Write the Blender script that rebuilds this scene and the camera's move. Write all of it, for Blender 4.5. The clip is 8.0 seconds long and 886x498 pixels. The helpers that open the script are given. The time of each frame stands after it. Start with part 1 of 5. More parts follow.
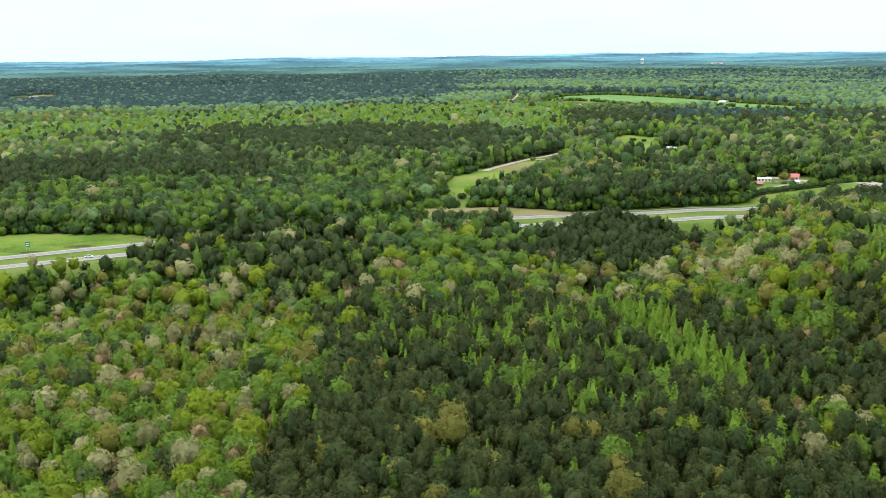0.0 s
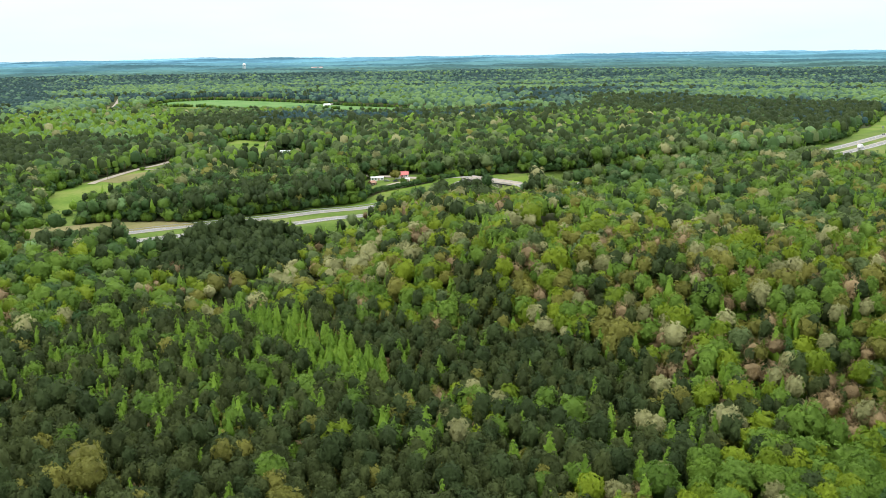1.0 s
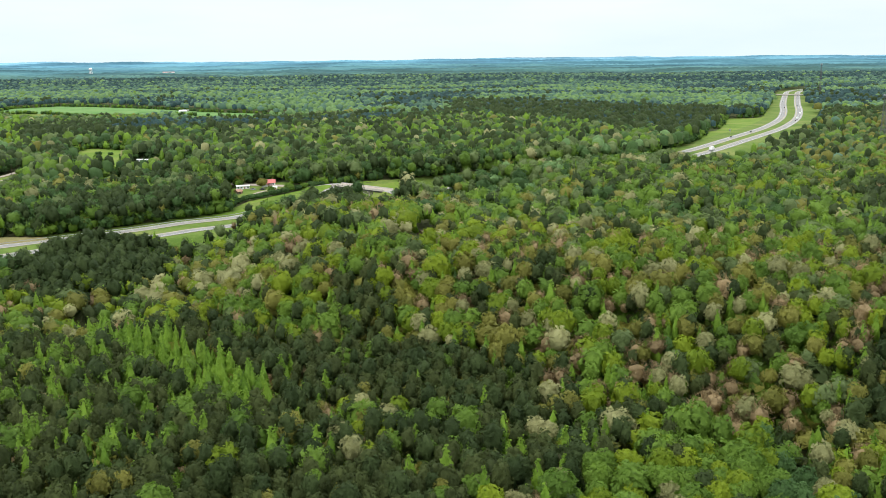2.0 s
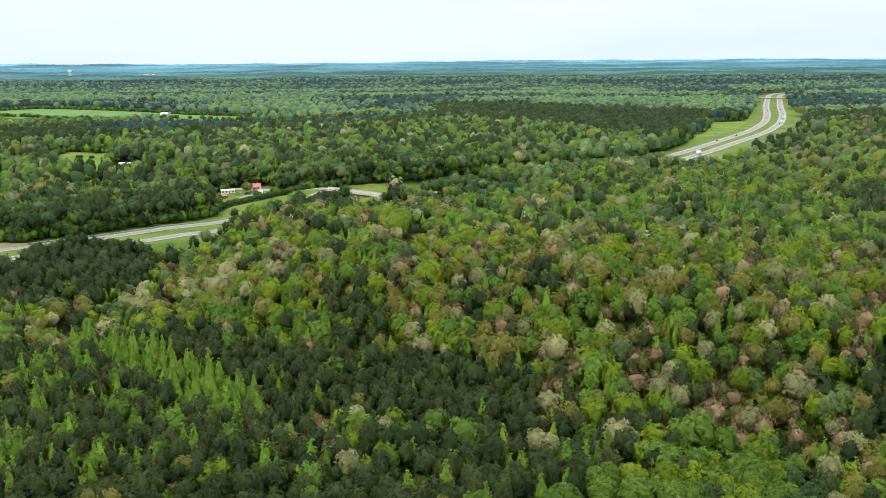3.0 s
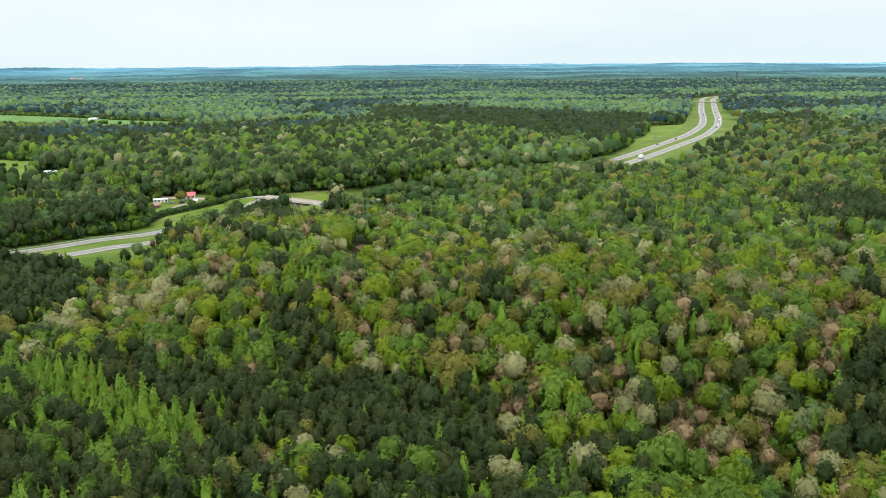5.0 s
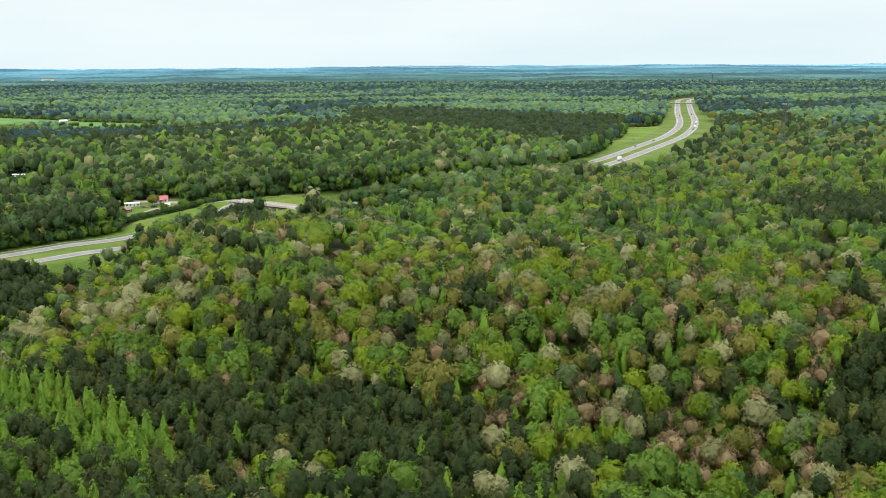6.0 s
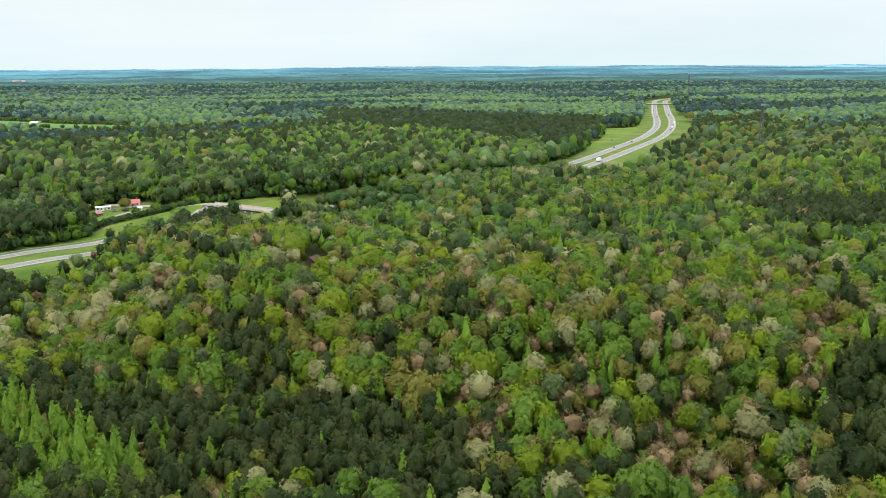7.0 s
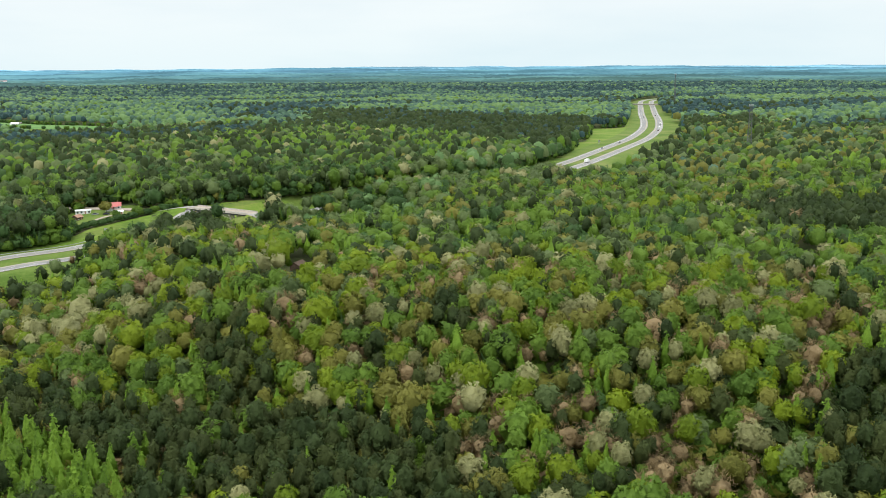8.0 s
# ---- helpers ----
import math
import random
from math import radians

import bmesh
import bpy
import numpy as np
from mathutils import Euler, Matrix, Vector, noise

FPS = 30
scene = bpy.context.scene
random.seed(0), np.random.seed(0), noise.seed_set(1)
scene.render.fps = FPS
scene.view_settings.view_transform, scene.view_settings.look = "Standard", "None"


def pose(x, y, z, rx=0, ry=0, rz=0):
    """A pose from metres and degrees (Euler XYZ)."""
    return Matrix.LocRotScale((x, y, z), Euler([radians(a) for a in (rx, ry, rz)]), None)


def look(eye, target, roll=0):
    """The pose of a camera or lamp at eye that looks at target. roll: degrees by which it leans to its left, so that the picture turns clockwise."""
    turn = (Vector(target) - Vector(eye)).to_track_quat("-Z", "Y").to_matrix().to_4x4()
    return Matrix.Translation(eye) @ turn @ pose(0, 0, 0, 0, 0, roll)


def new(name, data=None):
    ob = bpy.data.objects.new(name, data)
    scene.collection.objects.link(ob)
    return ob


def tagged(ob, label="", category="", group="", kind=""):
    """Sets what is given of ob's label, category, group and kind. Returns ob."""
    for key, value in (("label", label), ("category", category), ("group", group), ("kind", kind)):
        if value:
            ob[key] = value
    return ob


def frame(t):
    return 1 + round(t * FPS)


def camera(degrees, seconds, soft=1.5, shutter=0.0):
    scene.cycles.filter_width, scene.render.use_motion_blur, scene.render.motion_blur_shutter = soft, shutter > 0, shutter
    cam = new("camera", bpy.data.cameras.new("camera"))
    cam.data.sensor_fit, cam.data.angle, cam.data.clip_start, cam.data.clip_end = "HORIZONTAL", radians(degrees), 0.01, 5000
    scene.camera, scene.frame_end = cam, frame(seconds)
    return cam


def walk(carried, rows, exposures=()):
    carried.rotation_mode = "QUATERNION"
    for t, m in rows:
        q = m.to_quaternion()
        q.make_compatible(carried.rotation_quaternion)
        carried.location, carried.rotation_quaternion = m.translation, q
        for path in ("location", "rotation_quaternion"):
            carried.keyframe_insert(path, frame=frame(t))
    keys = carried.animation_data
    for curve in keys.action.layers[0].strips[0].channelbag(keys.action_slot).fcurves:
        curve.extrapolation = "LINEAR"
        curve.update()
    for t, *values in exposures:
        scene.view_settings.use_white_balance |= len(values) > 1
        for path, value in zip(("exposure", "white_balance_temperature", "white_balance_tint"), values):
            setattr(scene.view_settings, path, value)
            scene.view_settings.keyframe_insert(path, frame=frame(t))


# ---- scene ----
# ================= camera =================
cam = camera(49.64, 8.0, soft=0.8)
# seconds, x, y, z, yaw, pitch, roll
ROWS = [
    (0.0, 0.08, 0.03, 0.00, 0.01, -11.61, -0.77),
    (0.5, -1.16, 6.03, -0.40, -12.03, -11.67, -0.84),
    (1.0, -3.78, 10.97, -0.60, -23.13, -11.64, -0.77),
    (1.5, -6.79, 16.19, -0.40, -30.16, -11.55, -0.71),
    (1.7, -7.45, 18.10, -0.30, -31.15, -11.51, -0.66),
    (2.3, -8.15, 23.80, -0.10, -31.75, -11.42, -0.53),
    (3.0, -8.03, 30.34, 0.00, -32.75, -11.30, -0.43),
    (3.5, -6.83, 34.84, 0.05, -33.78, -11.23, -0.44),
    (4.0, -5.50, 39.30, 0.05, -34.88, -11.18, -0.43),
    (4.5, -3.63, 44.20, 0.00, -35.80, -11.14, -0.41),
    (6.0, 3.51, 58.52, -0.50, -38.05, -11.02, -0.34),
    (6.5, 6.38, 63.18, -0.64, -38.80, -10.98, -0.34),
    (7.0, 9.20, 67.88, -0.70, -39.46, -10.98, -0.33),
    (7.5, 12.15, 72.57, -0.71, -39.95, -10.98, -0.32),
    (8.0, 15.14, 77.09, -0.70, -40.33, -10.97, -0.33),
]
walk(cam, [(t, pose(x, y, z, 90 + p, 0, a) @ pose(0, 0, 0, 0, 0, r)) for t, x, y, z, a, p, r in ROWS],
     exposures=[(0.0, 0.10), (1.0, 0.10), (1.7, 0.06), (3.0, 0.01), (4.5, -0.03), (8.0, -0.06)])

# ================= sky and sun =================
world = bpy.data.worlds.new("overcast_sky")
scene.world = world
world.use_nodes = True
wn, wl = world.node_tree.nodes, world.node_tree.links
wn.clear()
SUN_EL, SUN_AZ = radians(60), radians(262)      # azimuth clockwise from +y
w_out = wn.new("ShaderNodeOutputWorld")
w_bg = wn.new("ShaderNodeBackground")
w_sky = wn.new("ShaderNodeTexSky")
w_sky.sky_type = "NISHITA"
w_sky.sun_disc = False
w_sky.sun_elevation, w_sky.sun_rotation = SUN_EL, SUN_AZ
w_sky.air_density, w_sky.dust_density = 1.0, 2.5
w_scale = wn.new("ShaderNodeVectorMath")
w_scale.operation = "SCALE"
w_scale.inputs["Scale"].default_value = 0.10
w_coord = wn.new("ShaderNodeTexCoord")
w_map = wn.new("ShaderNodeMapping")
w_map.inputs["Scale"].default_value = (1.6, 1.6, 9.0)
w_noise = wn.new("ShaderNodeTexNoise")
w_noise.inputs["Scale"].default_value = 2.2
w_noise.inputs["Detail"].default_value = 6.0
w_ramp = wn.new("ShaderNodeValToRGB")
w_ramp.color_ramp.elements[0].position, w_ramp.color_ramp.elements[0].color = 0.30, (0.84, 0.91, 0.95, 1)
w_ramp.color_ramp.elements[1].position, w_ramp.color_ramp.elements[1].color = 0.62, (0.94, 0.97, 0.985, 1)
w_mix = wn.new("ShaderNodeMix")
w_mix.data_type = "RGBA"
w_mix.inputs["Factor"].default_value = 0.94      # cloud cover
wl.new(w_sky.outputs["Color"], w_scale.inputs[0])
wl.new(w_coord.outputs["Generated"], w_map.inputs["Vector"])
wl.new(w_map.outputs["Vector"], w_noise.inputs["Vector"])
wl.new(w_noise.outputs["Fac"], w_ramp.inputs["Fac"])
wl.new(w_scale.outputs["Vector"], w_mix.inputs["A"])
wl.new(w_ramp.outputs["Color"], w_mix.inputs["B"])
w_sep = wn.new("ShaderNodeSeparateXYZ")
wl.new(w_coord.outputs["Generated"], w_sep.inputs["Vector"])
w_low = wn.new("ShaderNodeMapRange")
w_low.inputs["From Min"].default_value, w_low.inputs["From Max"].default_value = 0.0, 0.11
w_low.inputs["To Min"].default_value, w_low.inputs["To Max"].default_value = 1.0, 0.0
wl.new(w_sep.outputs["Z"], w_low.inputs["Value"])
w_tint = wn.new("ShaderNodeMix")
w_tint.data_type, w_tint.blend_type = "RGBA", "MULTIPLY"
w_tint.inputs["B"].default_value = (0.89, 0.985, 1.0, 1)      # clear air under the cloud
wl.new(w_low.outputs["Result"], w_tint.inputs["Factor"])
wl.new(w_mix.outputs["Result"], w_tint.inputs["A"])
wl.new(w_tint.outputs["Result"], w_bg.inputs["Color"])
w_high = wn.new("ShaderNodeMapRange")                 # an overcast sky grows brighter towards the zenith
w_high.inputs["From Min"].default_value, w_high.inputs["From Max"].default_value = 0.12, 1.0
w_high.inputs["To Min"].default_value, w_high.inputs["To Max"].default_value = 1.10, 2.9
wl.new(w_sep.outputs["Z"], w_high.inputs["Value"])
wl.new(w_high.outputs["Result"], w_bg.inputs["Strength"])
wl.new(w_bg.outputs["Background"], w_out.inputs["Surface"])

sun_data = bpy.data.lights.new("sun", "SUN")
sun_data.energy, sun_data.angle, sun_data.color = 1.2, radians(14), (1.0, 0.96, 0.88)
sun = new("sun", sun_data)
sun.matrix_world = look((0, 0, 500), (-math.sin(SUN_AZ) * 500 * math.cos(SUN_EL), -math.cos(SUN_AZ) * 500 * math.cos(SUN_EL), 500 - 500 * math.sin(SUN_EL)))


# ================= materials =================
def shader(name, rough=0.8, metal=0.0):
    m = bpy.data.materials.new(name)
    m.use_nodes = True
    n, l = m.node_tree.nodes, m.node_tree.links
    b = n["Principled BSDF"]
    b.inputs["Roughness"].default_value = rough
    b.inputs["Metallic"].default_value = metal
    return m, n, l, b


def noise_node(n, l, scale, detail=4.0, kind="Object"):
    co = n.new("ShaderNodeTexCoord")
    t = n.new("ShaderNodeTexNoise")
    t.inputs["Scale"].default_value = scale
    t.inputs["Detail"].default_value = detail
    l.new(co.outputs[kind], t.inputs["Vector"])
    return t


def ramp_node(n, l, source, stops):
    r = n.new("ShaderNodeValToRGB")
    e = r.color_ramp.elements
    e[0].position, e[0].color = stops[0][0], (*stops[0][1], 1)
    e[1].position, e[1].color = stops[-1][0], (*stops[-1][1], 1)
    for p, c in stops[1:-1]:
        e.new(p).color = (*c, 1)
    l.new(source, r.inputs["Fac"])
    return r


def plain(name, col, rough=0.7, vary=0.15, scale=0.6, metal=0.0, bump=0.0):
    """Painted, mineral or metal surface with stains at two scales."""
    m, n, l, b = shader(name, rough, metal)
    a = noise_node(n, l, scale)
    c = noise_node(n, l, scale * 7, 3)
    add = n.new("ShaderNodeMath")
    add.operation = "MULTIPLY_ADD"
    add.inputs[1].default_value = 0.4
    l.new(c.outputs["Fac"], add.inputs[0])
    l.new(a.outputs["Fac"], add.inputs[2])
    lo = tuple(v * (1 - vary) for v in col)
    hi = tuple(min(1, v * (1 + vary)) for v in col)
    r = ramp_node(n, l, add.outputs["Value"], [(0.5, lo), (0.9, hi)])
    l.new(r.outputs["Color"], b.inputs["Base Color"])
    if bump:
        bp = n.new("ShaderNodeBump")
        bp.inputs["Strength"].default_value = bump
        l.new(c.outputs["Fac"], bp.inputs["Height"])
        l.new(bp.outputs["Normal"], b.inputs["Normal"])
    return m


def foliage(name, dark, light, gloss=0.25, airy=True):
    """Leaves: a tint for each tree, a mottle of leaf clusters at two scales, some light passing through; airy: gaps between the leaves."""
    m, n, l, b = shader(name, 0.65)
    b.inputs["Specular IOR Level"].default_value = gloss
    info = n.new("ShaderNodeObjectInfo")
    att = n.new("ShaderNodeAttribute")
    att.attribute_name = "tint"

    def calc(op, a, c, d=None):
        k = n.new("ShaderNodeMath")
        k.operation = op
        for q, v in enumerate((a, c, d)):
            if v is None:
                continue
            if isinstance(v, (int, float)):
                k.inputs[q].default_value = v
            else:
                l.new(v, k.inputs[q])
        return k.outputs["Value"]
    geo = n.new("ShaderNodeNewGeometry")

    def mottle(scale, detail):
        no = n.new("ShaderNodeTexNoise")
        no.inputs["Scale"].default_value = scale
        no.inputs["Detail"].default_value = detail
        no.inputs["Roughness"].default_value = 0.6
        l.new(geo.outputs["Position"], no.inputs["Vector"])
        return no.outputs["Fac"]
    coarse, fine = mottle(0.8 if airy else 1.0, 2.0), mottle(2.7, 2.0)
    own = calc("FRACT", calc("ADD", info.outputs["Random"], att.outputs["Fac"]), None)
    k = calc("MULTIPLY_ADD", own, 0.78, -0.33 if airy else -0.525)
    k = calc("MULTIPLY_ADD", coarse, 0.36 if airy else 0.75, k)
    k = calc("MULTIPLY_ADD", fine, 0.50, k)
    k = calc("MULTIPLY_ADD", geo.outputs["Random Per Island"], 0.20, k)
    r = ramp_node(n, l, k, [(0.1, dark), (0.90, light)])
    l.new(r.outputs["Color"], b.inputs["Base Color"])
    tr = n.new("ShaderNodeBsdfTranslucent")
    l.new(r.outputs["Color"], tr.inputs["Color"])
    last = n.new("ShaderNodeMixShader")
    last.inputs["Fac"].default_value = 0.42
    l.new(b.outputs["BSDF"], last.inputs[1])
    l.new(tr.outputs["BSDF"], last.inputs[2])
    if airy:
        gap = n.new("ShaderNodeBsdfTransparent")
        mx = n.new("ShaderNodeMixShader")
        l.new(calc("GREATER_THAN", fine, 0.46), mx.inputs["Fac"])
        l.new(gap.outputs["BSDF"], mx.inputs[1])
        l.new(last.outputs["Shader"], mx.inputs[2])
        last = mx
    bp = n.new("ShaderNodeBump")
    bp.inputs["Strength"].default_value = 0.5 if airy else 0.8
    bp.inputs["Distance"].default_value = 0.5
    l.new(calc("MULTIPLY_ADD", fine, 0.5, mottle(1.6, 2.0)), bp.inputs["Height"])
    l.new(bp.outputs["Normal"], b.inputs["Normal"])
    l.new(last.outputs["Shader"], n["Material Output"].inputs["Surface"])
    return m


def grass(name, a, b_, c):
    m, n, l, b = shader(name, 0.95)
    b.inputs["Specular IOR Level"].default_value = 0.1
    big = noise_node(n, l, 0.03, 5)
    small = noise_node(n, l, 0.5, 5)
    add = n.new("ShaderNodeMath")
    add.operation = "MULTIPLY_ADD"
    add.inputs[1].default_value = 0.5
    l.new(small.outputs["Fac"], add.inputs[0])
    l.new(big.outputs["Fac"], add.inputs[2])
    r = ramp_node(n, l, add.outputs["Value"], [(0.55, a), (0.75, b_), (0.95, c)])
    l.new(r.outputs["Color"], b.inputs["Base Color"])
    return m


LEAVES = {
    "pine": ("pine_needles", (0.029, 0.051, 0.015), (0.060, 0.090, 0.027), 0.15),
    "youngpine": ("young_pine_needles", (0.037, 0.054, 0.015), (0.074, 0.097, 0.028), 0.15),
    # blue-green puts distance haze into the colour of far conifers
    "cedar": ("haze_tinted_needles", (0.027, 0.062, 0.056), (0.049, 0.104, 0.099), 0.15),
    "darkgreen": ("dark_leaves", (0.034, 0.080, 0.019), (0.072, 0.144, 0.036)),
    "green": ("green_leaves", (0.074, 0.146, 0.015), (0.148, 0.250, 0.029)),
    "poplar": ("young_leaves", (0.100, 0.198, 0.014), (0.190, 0.322, 0.029)),
    "yellow": ("yellow_green_leaves", (0.118, 0.186, 0.008), (0.216, 0.292, 0.014)),
    "bluegreen": ("grey_green_leaves", (0.080, 0.122, 0.036), (0.152, 0.210, 0.070)),
    # two far broadleaf colours with distance haze mixed into them
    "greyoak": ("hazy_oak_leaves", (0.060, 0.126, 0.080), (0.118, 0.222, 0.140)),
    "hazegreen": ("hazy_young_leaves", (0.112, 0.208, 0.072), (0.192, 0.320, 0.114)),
    "cream": ("pale_catkins", (0.174, 0.184, 0.066), (0.378, 0.376, 0.170)),
    "olive": ("olive_leaves", (0.124, 0.132, 0.021), (0.234, 0.232, 0.045)),
    "pink": ("budding_twigs", (0.210, 0.152, 0.074), (0.390, 0.288, 0.146)),
}
# each kind: the body of the crown, and its frayed outer sprays
FOL = {k: (foliage(*v, airy=False), foliage(*v)) for k, v in LEAVES.items()}
BARK = plain("bark", (0.115, 0.090, 0.065), 0.9, 0.4, 2.0)
SOIL = grass("forest_floor", (0.040, 0.056, 0.020), (0.062, 0.074, 0.028), (0.095, 0.092, 0.044))
TURF = grass("mown_grass", (0.066, 0.114, 0.018), (0.104, 0.154, 0.030), (0.152, 0.174, 0.050))
MEADOW = grass("spring_meadow", (0.078, 0.138, 0.018), (0.120, 0.184, 0.028), (0.170, 0.200, 0.050))
DRYGRASS = grass("dry_grass", (0.112, 0.120, 0.041), (0.158, 0.150, 0.060), (0.203, 0.176, 0.083))
CROP = grass("crop_field", (0.082, 0.170, 0.048), (0.109, 0.204, 0.061), (0.136, 0.224, 0.075))
ASPHALT = plain("asphalt", (0.196, 0.191, 0.183), 0.85, 0.10, 0.08)
SHOULDER = plain("worn_shoulder", (0.264, 0.251, 0.230), 0.9, 0.12, 0.10)
PAINT_W = plain("road_paint_white", (0.75, 0.75, 0.72), 0.6, 0.10)
PAINT_Y = plain("road_paint_yellow", (0.62, 0.45, 0.08), 0.6, 0.10)
DIRT = plain("gravel_road", (0.320, 0.272, 0.216), 0.95, 0.15, 0.2)
CONCRETE = plain("concrete", (0.52, 0.47, 0.42), 0.85, 0.15, 0.3, bump=0.1)
DARKSTEEL = plain("weathered_steel", (0.10, 0.10, 0.10), 0.6, 0.2, 0.5, metal=0.5)
MASTSTEEL = plain("weathered_mast_steel", (0.10, 0.105, 0.11), 0.6, 0.12, 0.5, metal=0.3)
GALV = plain("galvanised_steel", (0.48, 0.49, 0.50), 0.45, 0.1, 0.5, metal=0.7)
WHITEWALL = plain("white_siding", (0.80, 0.80, 0.78), 0.6, 0.05, 0.4)
REDROOF = plain("red_metal_roof", (0.43, 0.105, 0.090), 0.45, 0.10, 0.3)
GREYROOF = plain("grey_shingles", (0.20, 0.19, 0.18), 0.9, 0.15, 0.5)
WHITEROOF = plain("white_metal_roof", (0.82, 0.83, 0.84), 0.4, 0.04, 0.4)
BROWNROOF = plain("rusty_roof", (0.34, 0.19, 0.13), 0.8, 0.25, 0.5)
BRICK = plain("brick_wall", (0.33, 0.17, 0.12), 0.9, 0.15, 0.8)
DARKGLASS = plain("window_glass", (0.03, 0.04, 0.05), 0.08, 0.1, 0.4)
RUBBER = plain("tyre_rubber", (0.02, 0.02, 0.02), 0.9, 0.2, 3.0)
SIGNGREEN = plain("sign_green", (0.02, 0.22, 0.11), 0.5, 0.05, 0.5)
BARK_ROOF = plain("dark_timber", (0.10, 0.065, 0.045), 0.9, 0.3, 1.0)
CARS = [plain("car_paint_white", (0.80, 0.80, 0.80), 0.25, 0.02), plain("car_paint_dark", (0.03, 0.035, 0.045), 0.2, 0.05),
        plain("car_paint_silver", (0.50, 0.52, 0.54), 0.25, 0.03, metal=0.6), plain("car_paint_red", (0.40, 0.03, 0.03), 0.25, 0.03)]


# ================= the lie of the land =================
REACH, BEND = 4850.0, 2600.0
ROUTE = [(-420, 492), (-256, 541), (-100, 590), (60, 630), (150, 637), (230, 642), (320, 655), (480, 662), (570, 655), (638, 665), (684, 683), (736, 707),
         (807, 744), (885, 786), (990, 845), (1093, 911), (1202, 986), (1326, 1081), (1475, 1203), (1698, 1380), (1850, 1500), (1950, 1572), (2040, 1610), (2250, 1640)]
ROUTE_X, ROUTE_Y = zip(*ROUTE)
# hollows that sink trees out of the camera's sight lines: middle, half widths, depth
DIPS = [(215, 560, 90, 45, 3), (309, 600, 27, 36, 24), (345, 578, 85, 46, 15), (190, 885, 75, 62, 15), (235, 930, 45, 50, 9), (10, 712, 30, 22, 3), (300, 1690, 140, 150, 18), (190, 1740, 110, 130, 16), (520, 1480, 150, 125, 18)]


def sstep(a, b, x):
    u = np.clip((x - a) / (b - a), 0, 1)
    return u * u * (3 - 2 * u)


def ground(x, y):
    """Height of the ground: a wooded valley in front, a low hill, a highway on a level bench, then rolling country."""
    x, y = np.asarray(x, float), np.asarray(y, float)
    off = y - np.interp(x, ROUTE_X, ROUTE_Y)
    y0, y = y, y - off * (1 - sstep(26, 46, np.abs(off)))
    r = np.hypot(x, y)
    low = -127 + 15 * sstep(430, 600, y) + 5 * sstep(600, 900, y)
    low = low - 14 * sstep(-20, -130, x) * (1 - sstep(440, 530, y))
    high = -99 + 3 * sstep(600, 1000, r)
    edge = np.maximum(240 - 0.55 * (y - 250), 140) + 85 * sstep(480, 610, y)
    d = 1 / (1 + np.exp(np.clip((x - edge) / (20 + 0.05 * np.maximum(0, y - 450)), -40, 40)))
    g = high + (low - high) * d
    g = g + (-96 - g) * sstep(1000, 1700, r)
    g = g + 2.5 * np.sin(x / 170 + 1) * np.sin(y / 210) * sstep(500, 900, r)
    g = g + 5 * np.sin(x / 430) * np.cos(y / 390 + 0.5) * sstep(1300, 2300, r)
    # ground lowered below the highway and before the open hillside fields to clear the camera's view
    bare = 1 - 1.0 * sstep(-185, -150, x) * (1 - sstep(25, 60, x))
    g = g - 15.5 * bare * sstep(-28, -64, off) * sstep(400, 500, y) * (1 - sstep(150, 215, x)) * sstep(-420, -300, x)
    g = g - 12 * sstep(-28, -70, off) * (1 - sstep(-120, -220, off)) * sstep(560, 640, x) * (1 - sstep(950, 1150, x))
    fall = np.zeros_like(g)
    for cx, cy, wx, wy, deep in DIPS:
        fall = np.maximum(fall, deep * np.exp(-(((x - cx) / wx) ** 2 + ((y0 - cy) / wy) ** 2) ** 2))
    g = g - fall * sstep(20, 38, np.abs(off))
    # the highway's own cutting through the end of the hill
    g = g - 3.6 * sstep(170, 225, x) * (1 - sstep(340, 440, x)) * (1 - sstep(24, 40, np.abs(off)))
    # deeper where it passes the grassy knoll beyond the overpass, to hide the road from the camera
    g = g - (4.5 * sstep(245, 285, x) + 3 * sstep(322, 350, x)) * (1 - sstep(575, 640, x)) * (1 - sstep(23, 30, np.abs(off)))
    # embankments that carry the lane up to both ends of the overpass
    for ax, ay, bx, by in ((301, 671, 284, 708), (315, 622, 320, 608)):
        u = np.clip(((x - ax) * (bx - ax) + (y0 - ay) * (by - ay)) / ((bx - ax) ** 2 + (by - ay) ** 2), 0, 1)
        d = np.hypot(x - ax - u * (bx - ax), y0 - ay - u * (by - ay))
        g = np.maximum(g, -96.0 - 4.5 * u - np.maximum(0, d - 6) / 2.0)
    g = g + 6 * np.exp(-(((x - 98) / 40) ** 2 + ((y0 - 566) / 27) ** 2) ** 2)
    return g


def settle(x, y):
    """Far country drawn in so that it ends within REACH: place on the sheet, height and scale there."""
    x, y = np.asarray(x, float), np.asarray(y, float)
    r = np.maximum(np.hypot(x, y), 1e-6)
    span = REACH - BEND + 10
    rr = np.where(r > BEND, BEND + span * (1 - np.exp(-np.maximum(r - BEND, 0) / span)), r)
    s = rr / r
    return x * s, y * s, ground(x, y) * s, s


def up_at(x, y):
    return float(ground(x, y))


